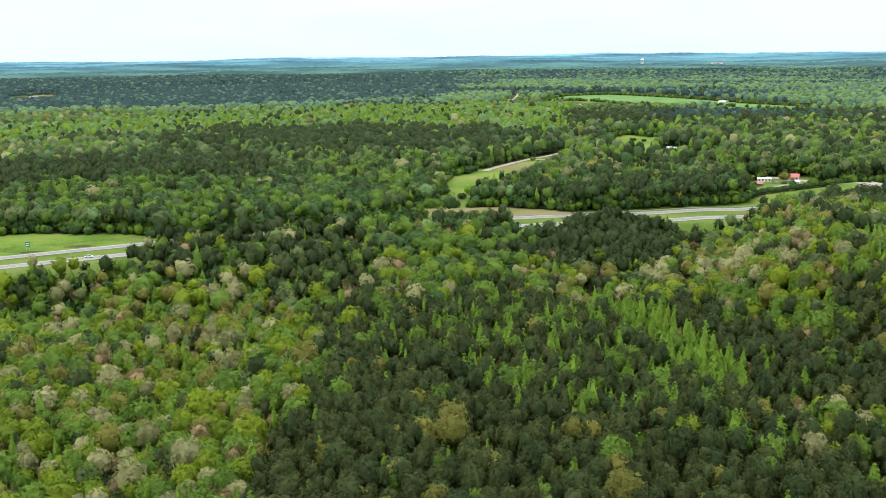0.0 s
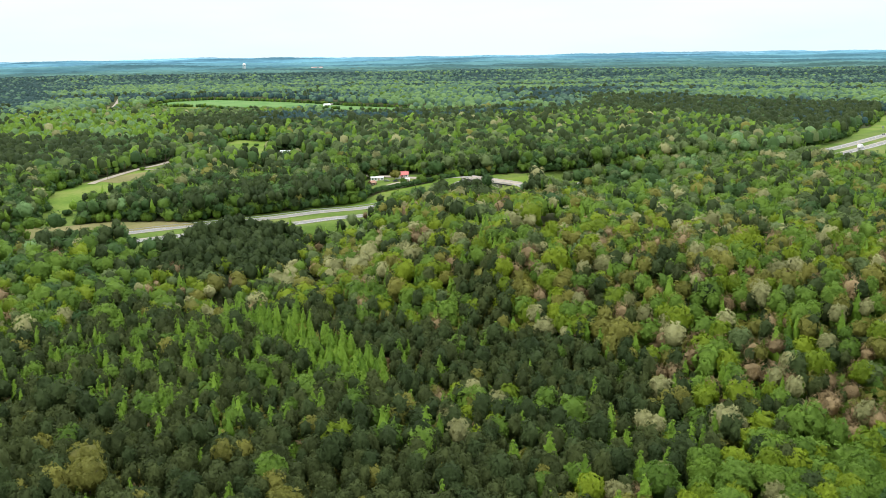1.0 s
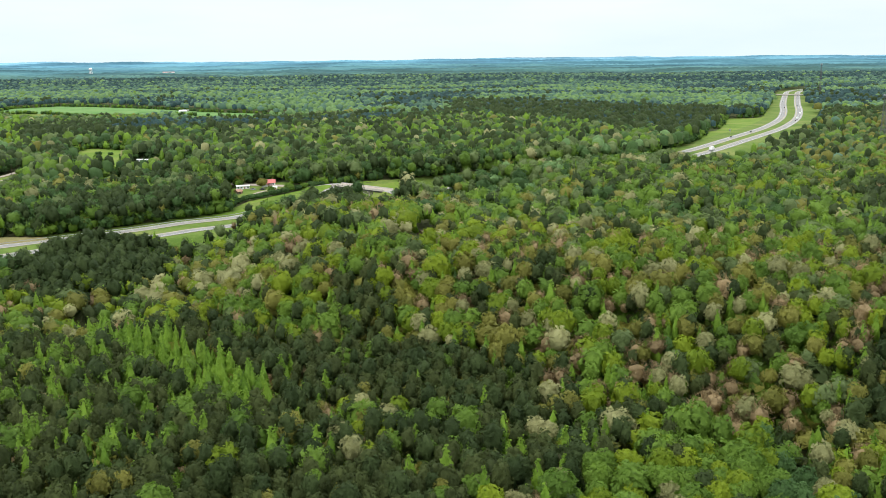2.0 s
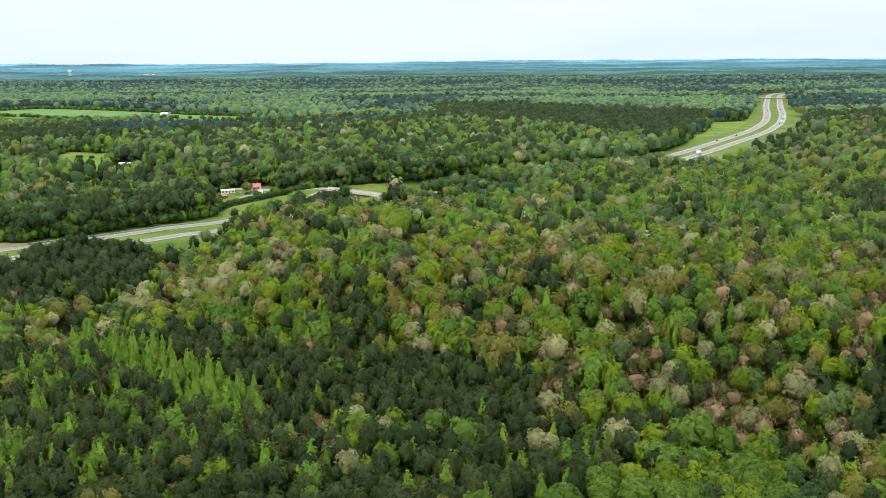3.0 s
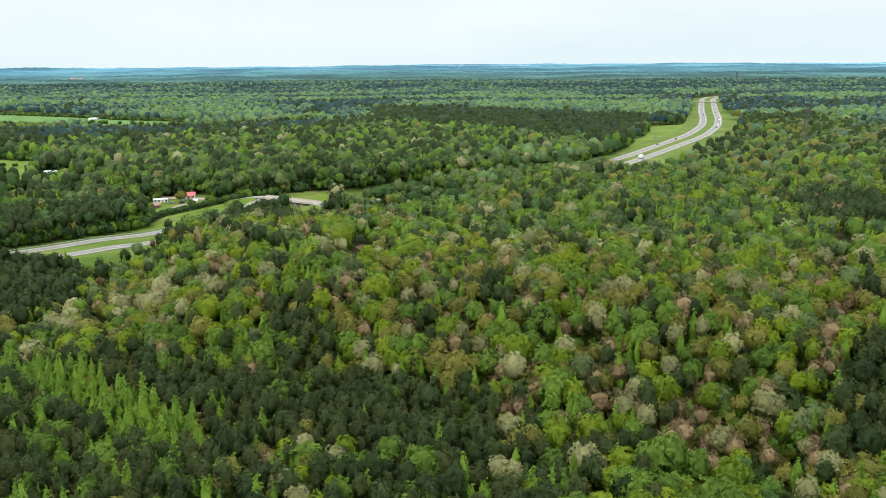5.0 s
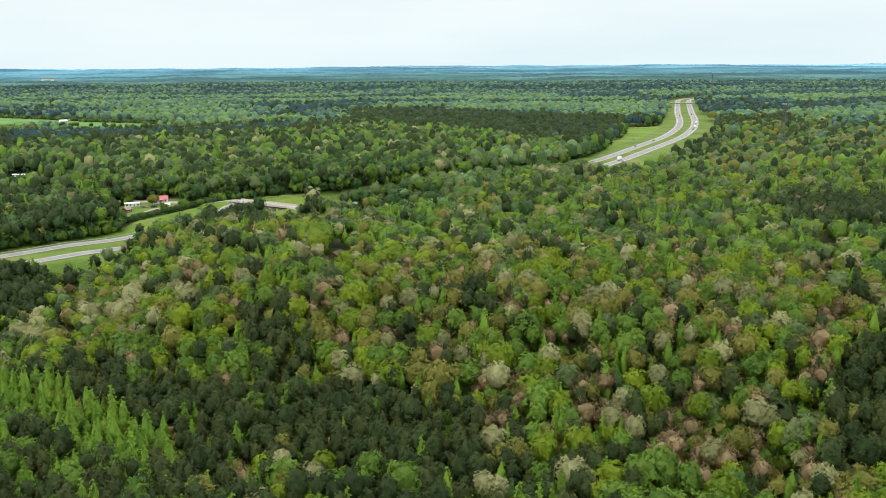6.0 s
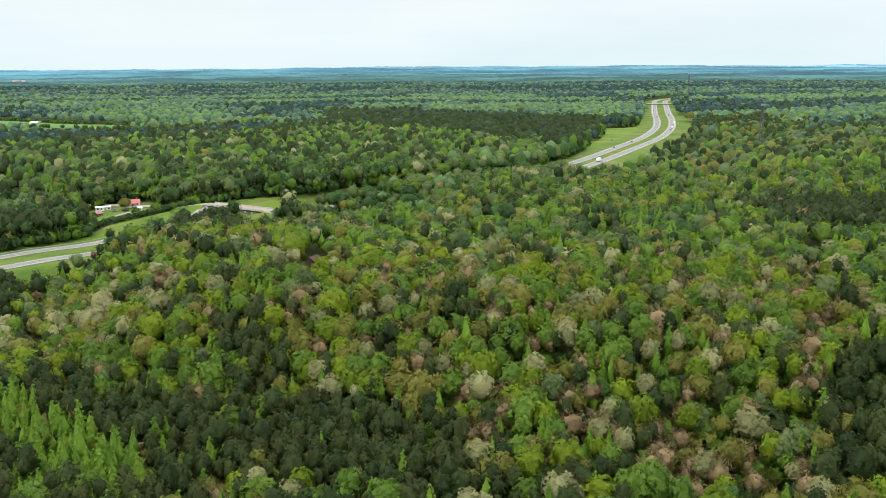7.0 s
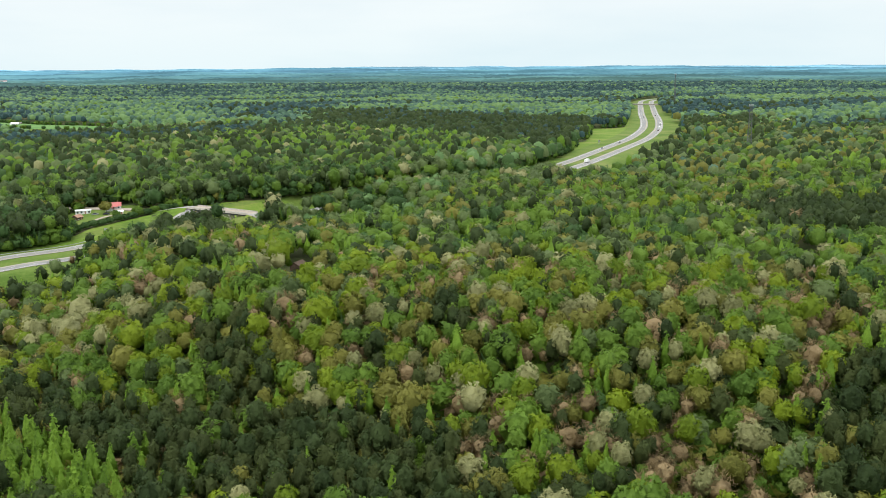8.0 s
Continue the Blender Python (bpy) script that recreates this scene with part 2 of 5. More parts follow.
def mesh_from(name, verts, faces, mat, tint=None, smooth=True, slots=None, normals=None):
    """A mesh from arrays; every face has the same number of corners."""
    verts, faces = np.asarray(verts, np.float32), np.asarray(faces, np.int32)
    me = bpy.data.meshes.new(name)
    nf, k = faces.shape
    me.vertices.add(len(verts))
    me.vertices.foreach_set("co", verts.ravel())
    me.loops.add(nf * k)
    me.loops.foreach_set("vertex_index", faces.ravel())
    me.polygons.add(nf)
    me.polygons.foreach_set("loop_start", np.arange(0, nf * k, k, dtype=np.int32))
    if tint is not None:
        at = me.attributes.new("tint", "FLOAT", "FACE")
        at.data.foreach_set("value", np.asarray(tint, np.float32))
    for q in mat if isinstance(mat, tuple) else (mat,):
        me.materials.append(q)
    if slots is not None:
        me.polygons.foreach_set("material_index", np.asarray(slots, np.int32))
    if smooth:
        me.polygons.foreach_set("use_smooth", np.ones(nf, bool))
    me.update(calc_edges=True)
    if normals is not None:
        at = me.attributes.new("custom_normal", "FLOAT_VECTOR", "POINT")
        at.data.foreach_set("vector", np.asarray(normals, np.float32).ravel())
    return me


def part(name, bm, material, parent, label=""):
    me = bpy.data.meshes.new(name)
    bm.to_mesh(me)
    bm.free()
    me.materials.append(material)
    ob = new(name, me)
    ob.parent = parent
    return tagged(ob, label)


def thing(name, m, label, category, group="", kind=""):
    ob = new(name)
    ob.matrix_world = m
    return tagged(ob, label, category, group, kind)


# one sheet of ground, finer where the camera looks
def build_ground():
    ang = np.concatenate([np.arange(-80, 40, 0.6), np.arange(40, 280, 5.0)])
    a = np.radians(ang)
    rad = np.concatenate([[0.01], np.arange(4, 1300, 12.0), 1300 * 1.02 ** np.arange(0, 200)])
    rad = rad[rad < 14500]
    A, R = np.meshgrid(a, rad)
    X, Y, Z, _ = settle(-np.sin(A) * R, np.cos(A) * R)
    verts = np.stack([X.ravel(), Y.ravel(), Z.ravel()], 1)
    nr, na = A.shape
    i, j = np.meshgrid(np.arange(nr - 1), np.arange(na), indexing="ij")
    jn = (j + 1) % na
    faces = np.stack([i * na + j, (i + 1) * na + j, (i + 1) * na + jn, i * na + jn], -1).reshape(-1, 4)
    me = mesh_from("ground", verts, faces[:, ::-1], SOIL)
    ob = new("ground", me)
    return tagged(ob, "rolling wooded ground of dark leaf litter", "ground", kind="structure")


build_ground()


def far_woods(name, col):
    """Far woods with haze painted into their colour: dark pine, fresh leaf and a few pale fields by the patchwork that
    the mesh carries, with a grain of crowns.
    """
    m, n, l, b = shader(name, 0.95)
    b.inputs["Specular IOR Level"].default_value = 0.1
    att = n.new("ShaderNodeAttribute")
    att.attribute_name = "tint"
    grain = noise_node(n, l, 0.045, 3)
    add = n.new("ShaderNodeMath")
    add.operation = "MULTIPLY_ADD"
    add.inputs[1].default_value = 0.34
    l.new(grain.outputs["Fac"], add.inputs[0])
    l.new(att.outputs["Fac"], add.inputs[2])
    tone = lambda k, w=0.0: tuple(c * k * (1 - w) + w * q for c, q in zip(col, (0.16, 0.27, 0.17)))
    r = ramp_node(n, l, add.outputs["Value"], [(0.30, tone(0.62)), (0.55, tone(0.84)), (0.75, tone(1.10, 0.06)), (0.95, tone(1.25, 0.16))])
    l.new(r.outputs["Color"], b.inputs["Base Color"])
    return m


def build_distance():
    """Plain backdrop: tree lines behind one another out to the horizon, far behind everything."""
    # painted haze: each band paler and bluer than the one before
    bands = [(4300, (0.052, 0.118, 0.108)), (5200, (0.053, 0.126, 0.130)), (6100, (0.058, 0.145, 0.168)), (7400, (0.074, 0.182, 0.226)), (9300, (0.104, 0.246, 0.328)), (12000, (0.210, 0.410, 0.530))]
    a = np.radians(np.arange(-74, 34, 0.11))
    n = len(a)
    rows, at = [], 4300.0
    while at < 14600:
        rows.append(at)
        at *= 1.038
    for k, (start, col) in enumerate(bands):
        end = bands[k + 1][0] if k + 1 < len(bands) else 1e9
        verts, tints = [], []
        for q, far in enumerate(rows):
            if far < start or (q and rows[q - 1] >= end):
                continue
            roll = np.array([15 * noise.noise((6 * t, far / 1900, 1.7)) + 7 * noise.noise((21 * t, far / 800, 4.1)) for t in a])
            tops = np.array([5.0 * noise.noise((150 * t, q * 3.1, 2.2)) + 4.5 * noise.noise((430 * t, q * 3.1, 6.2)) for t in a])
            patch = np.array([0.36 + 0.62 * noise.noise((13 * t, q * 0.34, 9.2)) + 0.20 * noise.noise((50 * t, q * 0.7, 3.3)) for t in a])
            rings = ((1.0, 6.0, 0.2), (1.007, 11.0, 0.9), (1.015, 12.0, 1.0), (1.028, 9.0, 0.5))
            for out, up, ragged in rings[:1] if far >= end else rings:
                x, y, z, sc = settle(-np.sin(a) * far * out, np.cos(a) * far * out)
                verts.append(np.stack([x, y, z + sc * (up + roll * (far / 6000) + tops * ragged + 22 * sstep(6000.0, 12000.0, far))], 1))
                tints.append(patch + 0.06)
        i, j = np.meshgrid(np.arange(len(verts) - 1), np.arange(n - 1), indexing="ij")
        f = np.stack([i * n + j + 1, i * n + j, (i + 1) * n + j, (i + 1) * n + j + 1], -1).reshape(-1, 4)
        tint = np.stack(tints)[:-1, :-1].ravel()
        tagged(new("backdrop", mesh_from("backdrop", np.concatenate(verts), f, far_woods("haze_painted_woods", col), tint)), "woods and fields towards the horizon, blue haze painted into their colour", "backdrop", kind="structure")


build_distance()


def drape(name, outline, material, label, lift=0.3, step=10.0, category="field"):
    """A field: an outline filled with a net that follows the ground."""
    from mathutils.geometry import delaunay_2d_cdt
    pts, n = [], len(outline)
    rnd = random.Random(len(name) + n)
    for k in range(n):
        (x0, y0), (x1, y1) = outline[k], outline[(k + 1) % n]
        m = max(1, int(math.hypot(x1 - x0, y1 - y0) / step))
        for q in range(m):
            w = 2.5 if q else 0
            pts.append(Vector((x0 + (x1 - x0) * q / m + rnd.uniform(-w, w), y0 + (y1 - y0) * q / m + rnd.uniform(-w, w))))
    nb = len(pts)
    edges = [(k, (k + 1) % nb) for k in range(nb)]
    xs, ys = [p.x for p in pts], [p.y for p in pts]
    gx, gy = np.meshgrid(np.arange(min(xs), max(xs), step), np.arange(min(ys), max(ys), step))
    inner = inside(gx.ravel(), gy.ravel(), outline)
    pts += [Vector((x, y)) for x, y, ok in zip(gx.ravel(), gy.ravel(), inner) if ok]
    v, _, f, *_ = delaunay_2d_cdt(pts, edges, [], 1, 0.01)
    X, Y, Z, S = settle([p.x for p in v], [p.y for p in v])
    tri = np.array([list(q) for q in f if len(q) == 3])
    ob = new(name, mesh_from(name, np.stack([X, Y, Z + lift], 1), tri, material))
    return tagged(ob, label, category, kind="structure")


def inside(x, y, poly):
    x, y = np.asarray(x), np.asarray(y)
    hit = np.zeros(x.shape, bool)
    for k in range(len(poly)):
        (x0, y0), (x1, y1) = poly[k], poly[k - 1]
        if y0 == y1:
            continue
        hit ^= ((y0 > y) != (y1 > y)) & (x < (x1 - x0) * (y - y0) / (y1 - y0) + x0)
    return hit


# ================= highway =================
def spline(pts, step=6.0):
    p = np.array(pts, float)
    out = []
    for k in range(len(p) - 1):
        a, b, c, d = p[max(k - 1, 0)], p[k], p[k + 1], p[min(k + 2, len(p) - 1)]
        m = max(2, int(np.linalg.norm(c - b) / step))
        for u in np.arange(m) / m:
            out.append(0.5 * (2 * b + (c - a) * u + (2 * a - 5 * b + 4 * c - d) * u ** 2 + (3 * b - a - 3 * c + d) * u ** 3))
    out.append(p[-1])
    return np.array(out)


def ribbon_mesh(name, line, lefts, mat, lift):
    """A strip along a line; lefts: offsets to the left of it (numbers, or one per point)."""
    t = np.gradient(line, axis=0)
    t /= np.linalg.norm(t, axis=1)[:, None]
    nrm = np.stack([-t[:, 1], t[:, 0]], 1)
    rows = []
    for o in lefts:
        q = line + nrm * np.asarray(o).reshape(-1, 1)
        rows.append(q)
    q = np.stack(rows, 1)
    z = ground(q[..., 0], q[..., 1]) + lift
    n, k = z.shape
    verts = np.concatenate([q, z[..., None]], -1).reshape(-1, 3)
    i, j = np.meshgrid(np.arange(n - 1), np.arange(k - 1), indexing="ij")
    f = np.stack([i * k + j + 1, i * k + j, (i + 1) * k + j, (i + 1) * k + j + 1], -1).reshape(-1, 4)
    return mesh_from(name, verts, f, mat)


LINE = spline(ROUTE)
SEP, WIDE = 15.0, 5.9          # half the distance between the carriageways where it is widest; half the width of one


def half_gap(x):
    """Half the distance between the carriageways along the route."""
    return np.interp(x, [450, 640, 1200, 1400], [SEP, 10.5, 11.5, 12.5])


GAP = half_gap(LINE[:, 0])
tagged(new("highway_verge", ribbon_mesh("highway_verge", LINE, [-46, -38, -32, -26, -20, -14, -7, 0, 7, 14, 20, 26, 32, 36], TURF, 0.35)),
       "mown green grass verges and median of the highway", "verge", kind="structure")
for side, word in ((SEP, "westbound"), (-SEP, "eastbound")):
    mid = GAP if side > 0 else -GAP
    road = new("road", ribbon_mesh("road", LINE, [mid - WIDE, mid - 2, mid + 2, mid + WIDE], SHOULDER, 0.55))
    tagged(road, "two-lane highway carriageway with pale worn shoulders", "road", kind="structure")
    lanes = new("lane_surface", ribbon_mesh("lane_surface", LINE, [mid - 3.7, mid, mid + 3.7], ASPHALT, 0.58))
    lanes.parent = road
    for o, mat, nm in ((3.55, PAINT_W, "edge_line"), (-3.55, PAINT_Y, "edge_line")):
        o = o if side > 0 else -o
        ln = new(nm, ribbon_mesh(nm, LINE, [mid + o - 0.1, mid + o + 0.1], mat, 0.61))
        ln.parent = road
    dense = spline(ROUTE, 3.0)
    mid = half_gap(dense[:, 0]) * (1 if side > 0 else -1)
    full = ribbon_mesh("lane_dashes", dense, [mid - 0.08, mid + 0.08], PAINT_W, 0.61)
    co = np.empty(len(full.vertices) * 3, np.float32)
    full.vertices.foreach_get("co", co)
    nf = len(dense) - 1
    keep = [k for k in range(nf) if k % 4 == 0]
    idx = np.array([[2 * k + 1, 2 * k, 2 * k + 2, 2 * k + 3] for k in keep])
    ds = new("lane_dashes", mesh_from("lane_dashes", co.reshape(-1, 3), idx, PAINT_W))
    ds.parent = road

# clearings: outlines in plan
LEFT_MEADOW = [(-420, 520), (-300, 548), (-256, 560), (-165, 585), (-163, 592), (-200, 604), (-255, 612), (-340, 602), (-420, 584)]
NEAR_LEFT = [(-420, 470), (-250, 520), (-185, 540), (-205, 525), (-260, 504), (-420, 450)]
BANK = [(150, 655), (230, 655), (330, 676), (330, 698), (300, 698), (268, 690), (238, 688), (214, 674), (180, 664)]
BRIDGE_GRASS = [(300, 690), (320, 700), (351, 698), (380, 688), (420, 680), (475, 677), (475, 655), (384, 648), (330, 655), (305, 668)]
NEAR_GRASS = [(120, 612), (200, 612), (205, 596), (160, 590), (130, 594)]
CLR = [(636, 686), (680, 710), (743, 742), (817, 798), (887, 860), (915, 864), (1090, 1011), (1122, 1036), (1147, 1022), (1190, 1026), (1340, 1140), (1488, 1254), (1678, 1410), (1867, 1556),
       (1867, 1520), (1475, 1215), (1093, 925), (885, 800), (690, 695)]
CLR_R = [(652, 640), (745, 683), (855, 742), (989, 818), (1072, 866), (1193, 947), (1243, 967), (1293, 1005), (1379, 1084), (1491, 1182), (1690, 1346), (1690, 1368), (1326, 1072), (885, 775)]
FARFIELD = [(205, 1900), (260, 2030), (353, 2045), (460, 1890), (503, 1815), (555, 1700), (630, 1608), (610, 1590), (503, 1640), (387, 1800), (301, 1860)]
# strip added without trees so the camera sees the crop field
FARFRONT = [(205, 1900), (301, 1860), (387, 1800), (503, 1640), (610, 1590), (600, 1530), (490, 1565), (370, 1725), (290, 1795), (195, 1840)]
CLEARING = [(190, 1120), (224, 1175), (268, 1090), (240, 1052), (205, 950), (180, 985)]
FIELD = [(-2, 800), (8, 850), (40, 905), (52, 925), (90, 985), (120, 1018), (131, 1000), (119, 930), (100, 864), (76, 798), (46, 754), (22, 738), (0, 730)]
TAN = [(46, 903), (58, 924), (102, 956), (110, 936), (94, 908), (62, 882)]
FIELD_FOOT = [(-8, 688), (22, 688), (26, 748), (-4, 748)]
MEADOW_S = [(-40, 668), (-27, 690), (13, 690), (41, 688), (85, 668), (95, 652), (43, 650), (-14, 645)]
YARD = [(226, 708), (234, 744), (266, 756), (288, 740), (284, 712), (268, 698), (242, 695)]
drape("meadow", LEFT_MEADOW, MEADOW, "bright green meadow beside the highway")
drape("verge", NEAR_LEFT, TURF, "mown grass verge below the highway", category="verge")
drape("bank", BANK, MEADOW, "green grass bank above the highway", category="bank")
drape("bank", BRIDGE_GRASS, MEADOW, "green grass bank beside the overpass", category="bank")
drape("verge", NEAR_GRASS, TURF, "mown grass strip below the highway", category="verge")
drape("clearing", CLR, MEADOW, "open green grass slope along the highway", category="clearing")
drape("verge", CLR_R, TURF, "mown green grass verge of the highway", category="verge")
drape("field", FARFIELD, CROP, "wide pale green crop field among woods", step=25, lift=1.2)
drape("field", FARFRONT, TURF, "rough grass strip kept tree-free before the crop field", step=25, lift=0.9)
drape("clearing", CLEARING, MEADOW, "grassy clearing with shrubs among woods", category="clearing")
drape("field", FIELD, MEADOW, "bright green hay field between woods")
drape("field", TAN, DRYGRASS, "tan mown strip of the hay field", lift=0.45)
drape("meadow", MEADOW_S, DRYGRASS, "yellowish dry grass meadow beside the highway", lift=0.6)
drape("meadow", FIELD_FOOT, TURF, "rough green grass between meadow and hay field")
drape("yard", YARD, TURF, "worn grass yard around a farmhouse", category="yard")

# ================= trees =================
rng = np.random.default_rng(7)


def cube_sphere(n=2):
    """A ball of quads, n by n on each side."""
    v, f, at = [], [], {}
    for ax in range(3):
        for sg in (-1, 1):
            for i in range(n):
                for j in range(n):
                    q = []
                    for di, dj in ((0, 0), (1, 0), (1, 1), (0, 1)):
                        p = [0, 0, 0]
                        p[ax], p[(ax + 1) % 3], p[(ax + 2) % 3] = sg, -1 + 2 * (i + di) / n, -1 + 2 * (j + dj) / n
                        key = tuple(round(c, 4) for c in p)
                        if key not in at:
                            at[key] = len(v)
                            w = np.array(p, float)
                            v.append(w / np.linalg.norm(w))
                        q.append(at[key])
                    f.append(q if sg > 0 else q[::-1])
    return np.array(v), np.array(f)


def triangles(quads):
    q = np.asarray(quads)
    return np.concatenate([q[:, [0, 1, 2]], q[:, [0, 2, 3]]])


def crown(shape, boughs, leaves, size, seed, core=2, aspect=2.0, solid=0.88):
    """A crown in the unit box (x, y from -1 to 1, z from 0 to 1): boughs as rounded puffs round an inner body, and sprays of leaves
    scattered over the outside of every puff, frayed at the outline; gives corners, triangles, how many of them are the body, soft normals.
    aspect: crown length over crown radius; solid: how far the body fills the puffs; size: half the width of a spray in crown radii."""
    g = np.random.default_rng(seed)
    i = (np.arange(boughs) + 0.5) / boughs
    turn = np.arange(boughs) * 2.39996 + g.normal(scale=0.25, size=boughs) + g.uniform(0, 6)
    if shape == "cone":
        solid, size = solid * 1.08, size * 0.85
    H, fine = aspect, (24 / boughs) ** 0.38
    if shape == "cone":
        u = 0.95 - 0.85 * i ** 0.8
        r = 0.13 + 0.36 * (1 - u)
        w = 0.54 * (1 - u) ** 0.85
        mid = np.stack([w * np.cos(turn), w * np.sin(turn), u * H - 0.05], 1)
    elif shape == "pine":
        u = 0.90 - 0.74 * i ** 0.85
        r = g.uniform(0.24, 0.36, boughs) * fine
        w = (1.02 - 0.32 * fine) * np.sqrt(np.clip(1 - (np.maximum(u - 0.30, 0) / 0.68) ** 1.7, 0, 1)) * np.where(u < 0.3, 0.6 + 1.3 * u, 1) * g.uniform(0.84, 1.06, boughs)
        mid = np.stack([w * np.cos(turn), w * np.sin(turn), u * H * 0.97], 1)
    else:
        up = 0.99 - 1.30 * i
        r = g.uniform(0.22, 0.37, boughs) * fine
        w = (1.02 - 0.30 * fine) * np.sqrt(1 - up ** 2) ** 0.85 * g.uniform(0.84, 1.08, boughs)
        mid = np.stack([w * np.cos(turn), w * np.sin(turn), H * 0.5 + (H * 0.5 - 0.30 * fine) * up * g.uniform(0.88, 1.04, boughs)], 1)
    mid += np.array([g.normal(scale=0.05), g.normal(scale=0.05), 0])
    axis = mid - np.array([0, 0, H * 0.42])
    axis /= np.maximum(np.linalg.norm(axis, axis=1)[:, None], 0.05)
    # candidates on every puff; those buried in another puff are passed over
    m = int(leaves * 2.6)
    k = g.integers(0, boughs, m)
    d = g.normal(size=(m, 3)) + 0.62 * axis[k] + np.array([0, 0, 0.42])
    d /= np.linalg.norm(d, axis=1)[:, None]
    p = mid[k] + d * (r[k] * g.uniform(0.62 if shape == "bare" else 0.80, 1.10, m))[:, None]
    gap = np.linalg.norm(p[:, None] - mid[None], axis=2) / r[None]
    gap[np.arange(m), k] = 9
    order = np.argsort(gap.min(1) < 0.84, kind="stable")[:leaves]
    p, d, k = p[order], d[order], k[order]
    wild = {"pine": 0.6, "bare": 0.8}.get(shape, 0.5)
    n = d + g.normal(scale=wild, size=d.shape)
    n /= np.linalg.norm(n, axis=1)[:, None]
    n *= np.where((n * d).sum(1) < 0, -1, 1)[:, None]
    a = np.cross(n, g.normal(size=d.shape))
    a /= np.linalg.norm(a, axis=1)[:, None]
    b = np.cross(n, a)
    sz = size * g.uniform(0.65, 1.40, (leaves, 1))
    if shape == "cone":
        sz = sz * (1.15 - 0.5 * p[:, 2:3] / H)
    if shape == "bare":                               # twigs: long and narrow, pointing outwards
        a = d + g.normal(scale=0.45, size=d.shape)
        a /= np.linalg.norm(a, axis=1)[:, None]
        b = np.cross(n, a)
        corners = [p - a * sz * 1.5 - b * sz * 0.42, p - a * sz * 1.3 + b * sz * 0.42, p + a * sz * 1.7]
    else:
        j = lambda: g.uniform(0.75, 1.25, (leaves, 1))
        corners = [p + a * sz * 1.2 * j(), p + (-0.5 * a + 0.87 * b) * sz * 1.2 * j(), p + (-0.5 * a - 0.87 * b) * sz * 1.2 * j()]
    lv = np.stack(corners, 1).reshape(-1, 3)
    soft = d + 0.75 * axis[k] + np.array([0, 0, 0.20]) + g.normal(scale=0.27, size=d.shape)
    soft /= np.linalg.norm(soft, axis=1)[:, None]
    # the body: the outer surface of all the puffs, drawn in a little
    bv, bf = cube_sphere(core)
    bf = triangles(bf[(bv[bf].mean(1)[:, 2] > -0.7)])
    heart = np.array([0, 0, H * 0.45])
    way = bv * np.array([1, 1, H * 0.5])
    way /= np.linalg.norm(way, axis=1)[:, None]
    along = way @ (mid - heart).T
    inner = along ** 2 - ((mid - heart) ** 2).sum(1)[None] + r[None] ** 2
    reach = np.where(inner > 0, along + np.sqrt(np.maximum(inner, 0)), 0)
    best = reach.argmax(1)
    least = 0.62 / np.sqrt((way[:, :2] ** 2).sum(1) + (way[:, 2] * 1.24 / H) ** 2)
    if shape == "cone":
        least = least * np.clip(0.75 - 0.75 * way[:, 2], 0.2, 1)
    far_out = np.maximum(reach.max(1), least) * solid * (0.84 if shape == "bare" else 1.0)
    cv = heart + way * far_out[:, None]
    cn = np.where((reach.max(1) > least)[:, None], (cv - mid[best]) / r[best][:, None], way) + 0.8 * way
    cn /= np.linalg.norm(cn, axis=1)[:, None]
    v = np.concatenate([cv, lv]) / np.array([1, 1, H])
    f = np.concatenate([bf, np.arange(3 * leaves).reshape(-1, 3) + len(bv)])
    return v, f, len(bf), np.concatenate([cn, np.repeat(soft, 3, axis=0)])


def dome(n_seed, sides=5):
    """The plainest far crown: a lumpy dome of a few triangles."""
    g = np.random.default_rng(n_seed)
    v = [(g.normal(scale=0.12), g.normal(scale=0.12), 0.98)]
    for r, z in ((0.78, 0.80), (1.0, 0.25)):
        for k in range(sides):
            a = (k + (0.5 if z < 0.5 else 0)) * 2 * np.pi / sides + g.uniform(-0.25, 0.25)
            rr = r * g.uniform(0.85, 1.12)
            v.append((rr * np.cos(a), rr * np.sin(a), z * g.uniform(0.90, 1.08)))
    f = []
    for k in range(sides):
        q = (k + 1) % sides
        f += [(0, 1 + k, 1 + q), (1 + k, 1 + sides + k, 1 + q), (1 + q, 1 + sides + k, 1 + sides + q)]
    v = np.array(v)
    n = v - np.array([0, 0, 0.25])
    return v, np.array(f), len(f), n / np.linalg.norm(n, axis=1)[:, None]


def leafy(plain_crown, leaves, size, seed):
    """The same with a few loose sprays of leaves standing off its upper side."""
    v, f, core, n = plain_crown
    g = np.random.default_rng(seed + 5)
    d = g.normal(size=(leaves, 3)) + np.array([0, 0, 0.7])
    d /= np.linalg.norm(d, axis=1)[:, None]
    p = np.array([0, 0, 0.42]) + d * np.array([0.86, 0.86, 0.54]) * g.uniform(0.9, 1.12, (leaves, 1))
    a = np.cross(d + g.normal(scale=0.6, size=d.shape), g.normal(size=d.shape))
    a /= np.linalg.norm(a, axis=1)[:, None]
    b = np.cross(d, a)
    sz = size * g.uniform(0.6, 1.4, (leaves, 1))
    flat = np.array([1, 1, 0.55])
    lv = np.stack([p + a * sz * flat, p + (-0.5 * a + 0.87 * b) * sz * flat, p + (-0.5 * a - 0.87 * b) * sz * flat], 1).reshape(-1, 3)
    return np.concatenate([v, lv]), np.concatenate([f, np.arange(3 * leaves).reshape(-1, 3) + len(v)]), core, np.concatenate([n, np.repeat(d, 3, axis=0)])


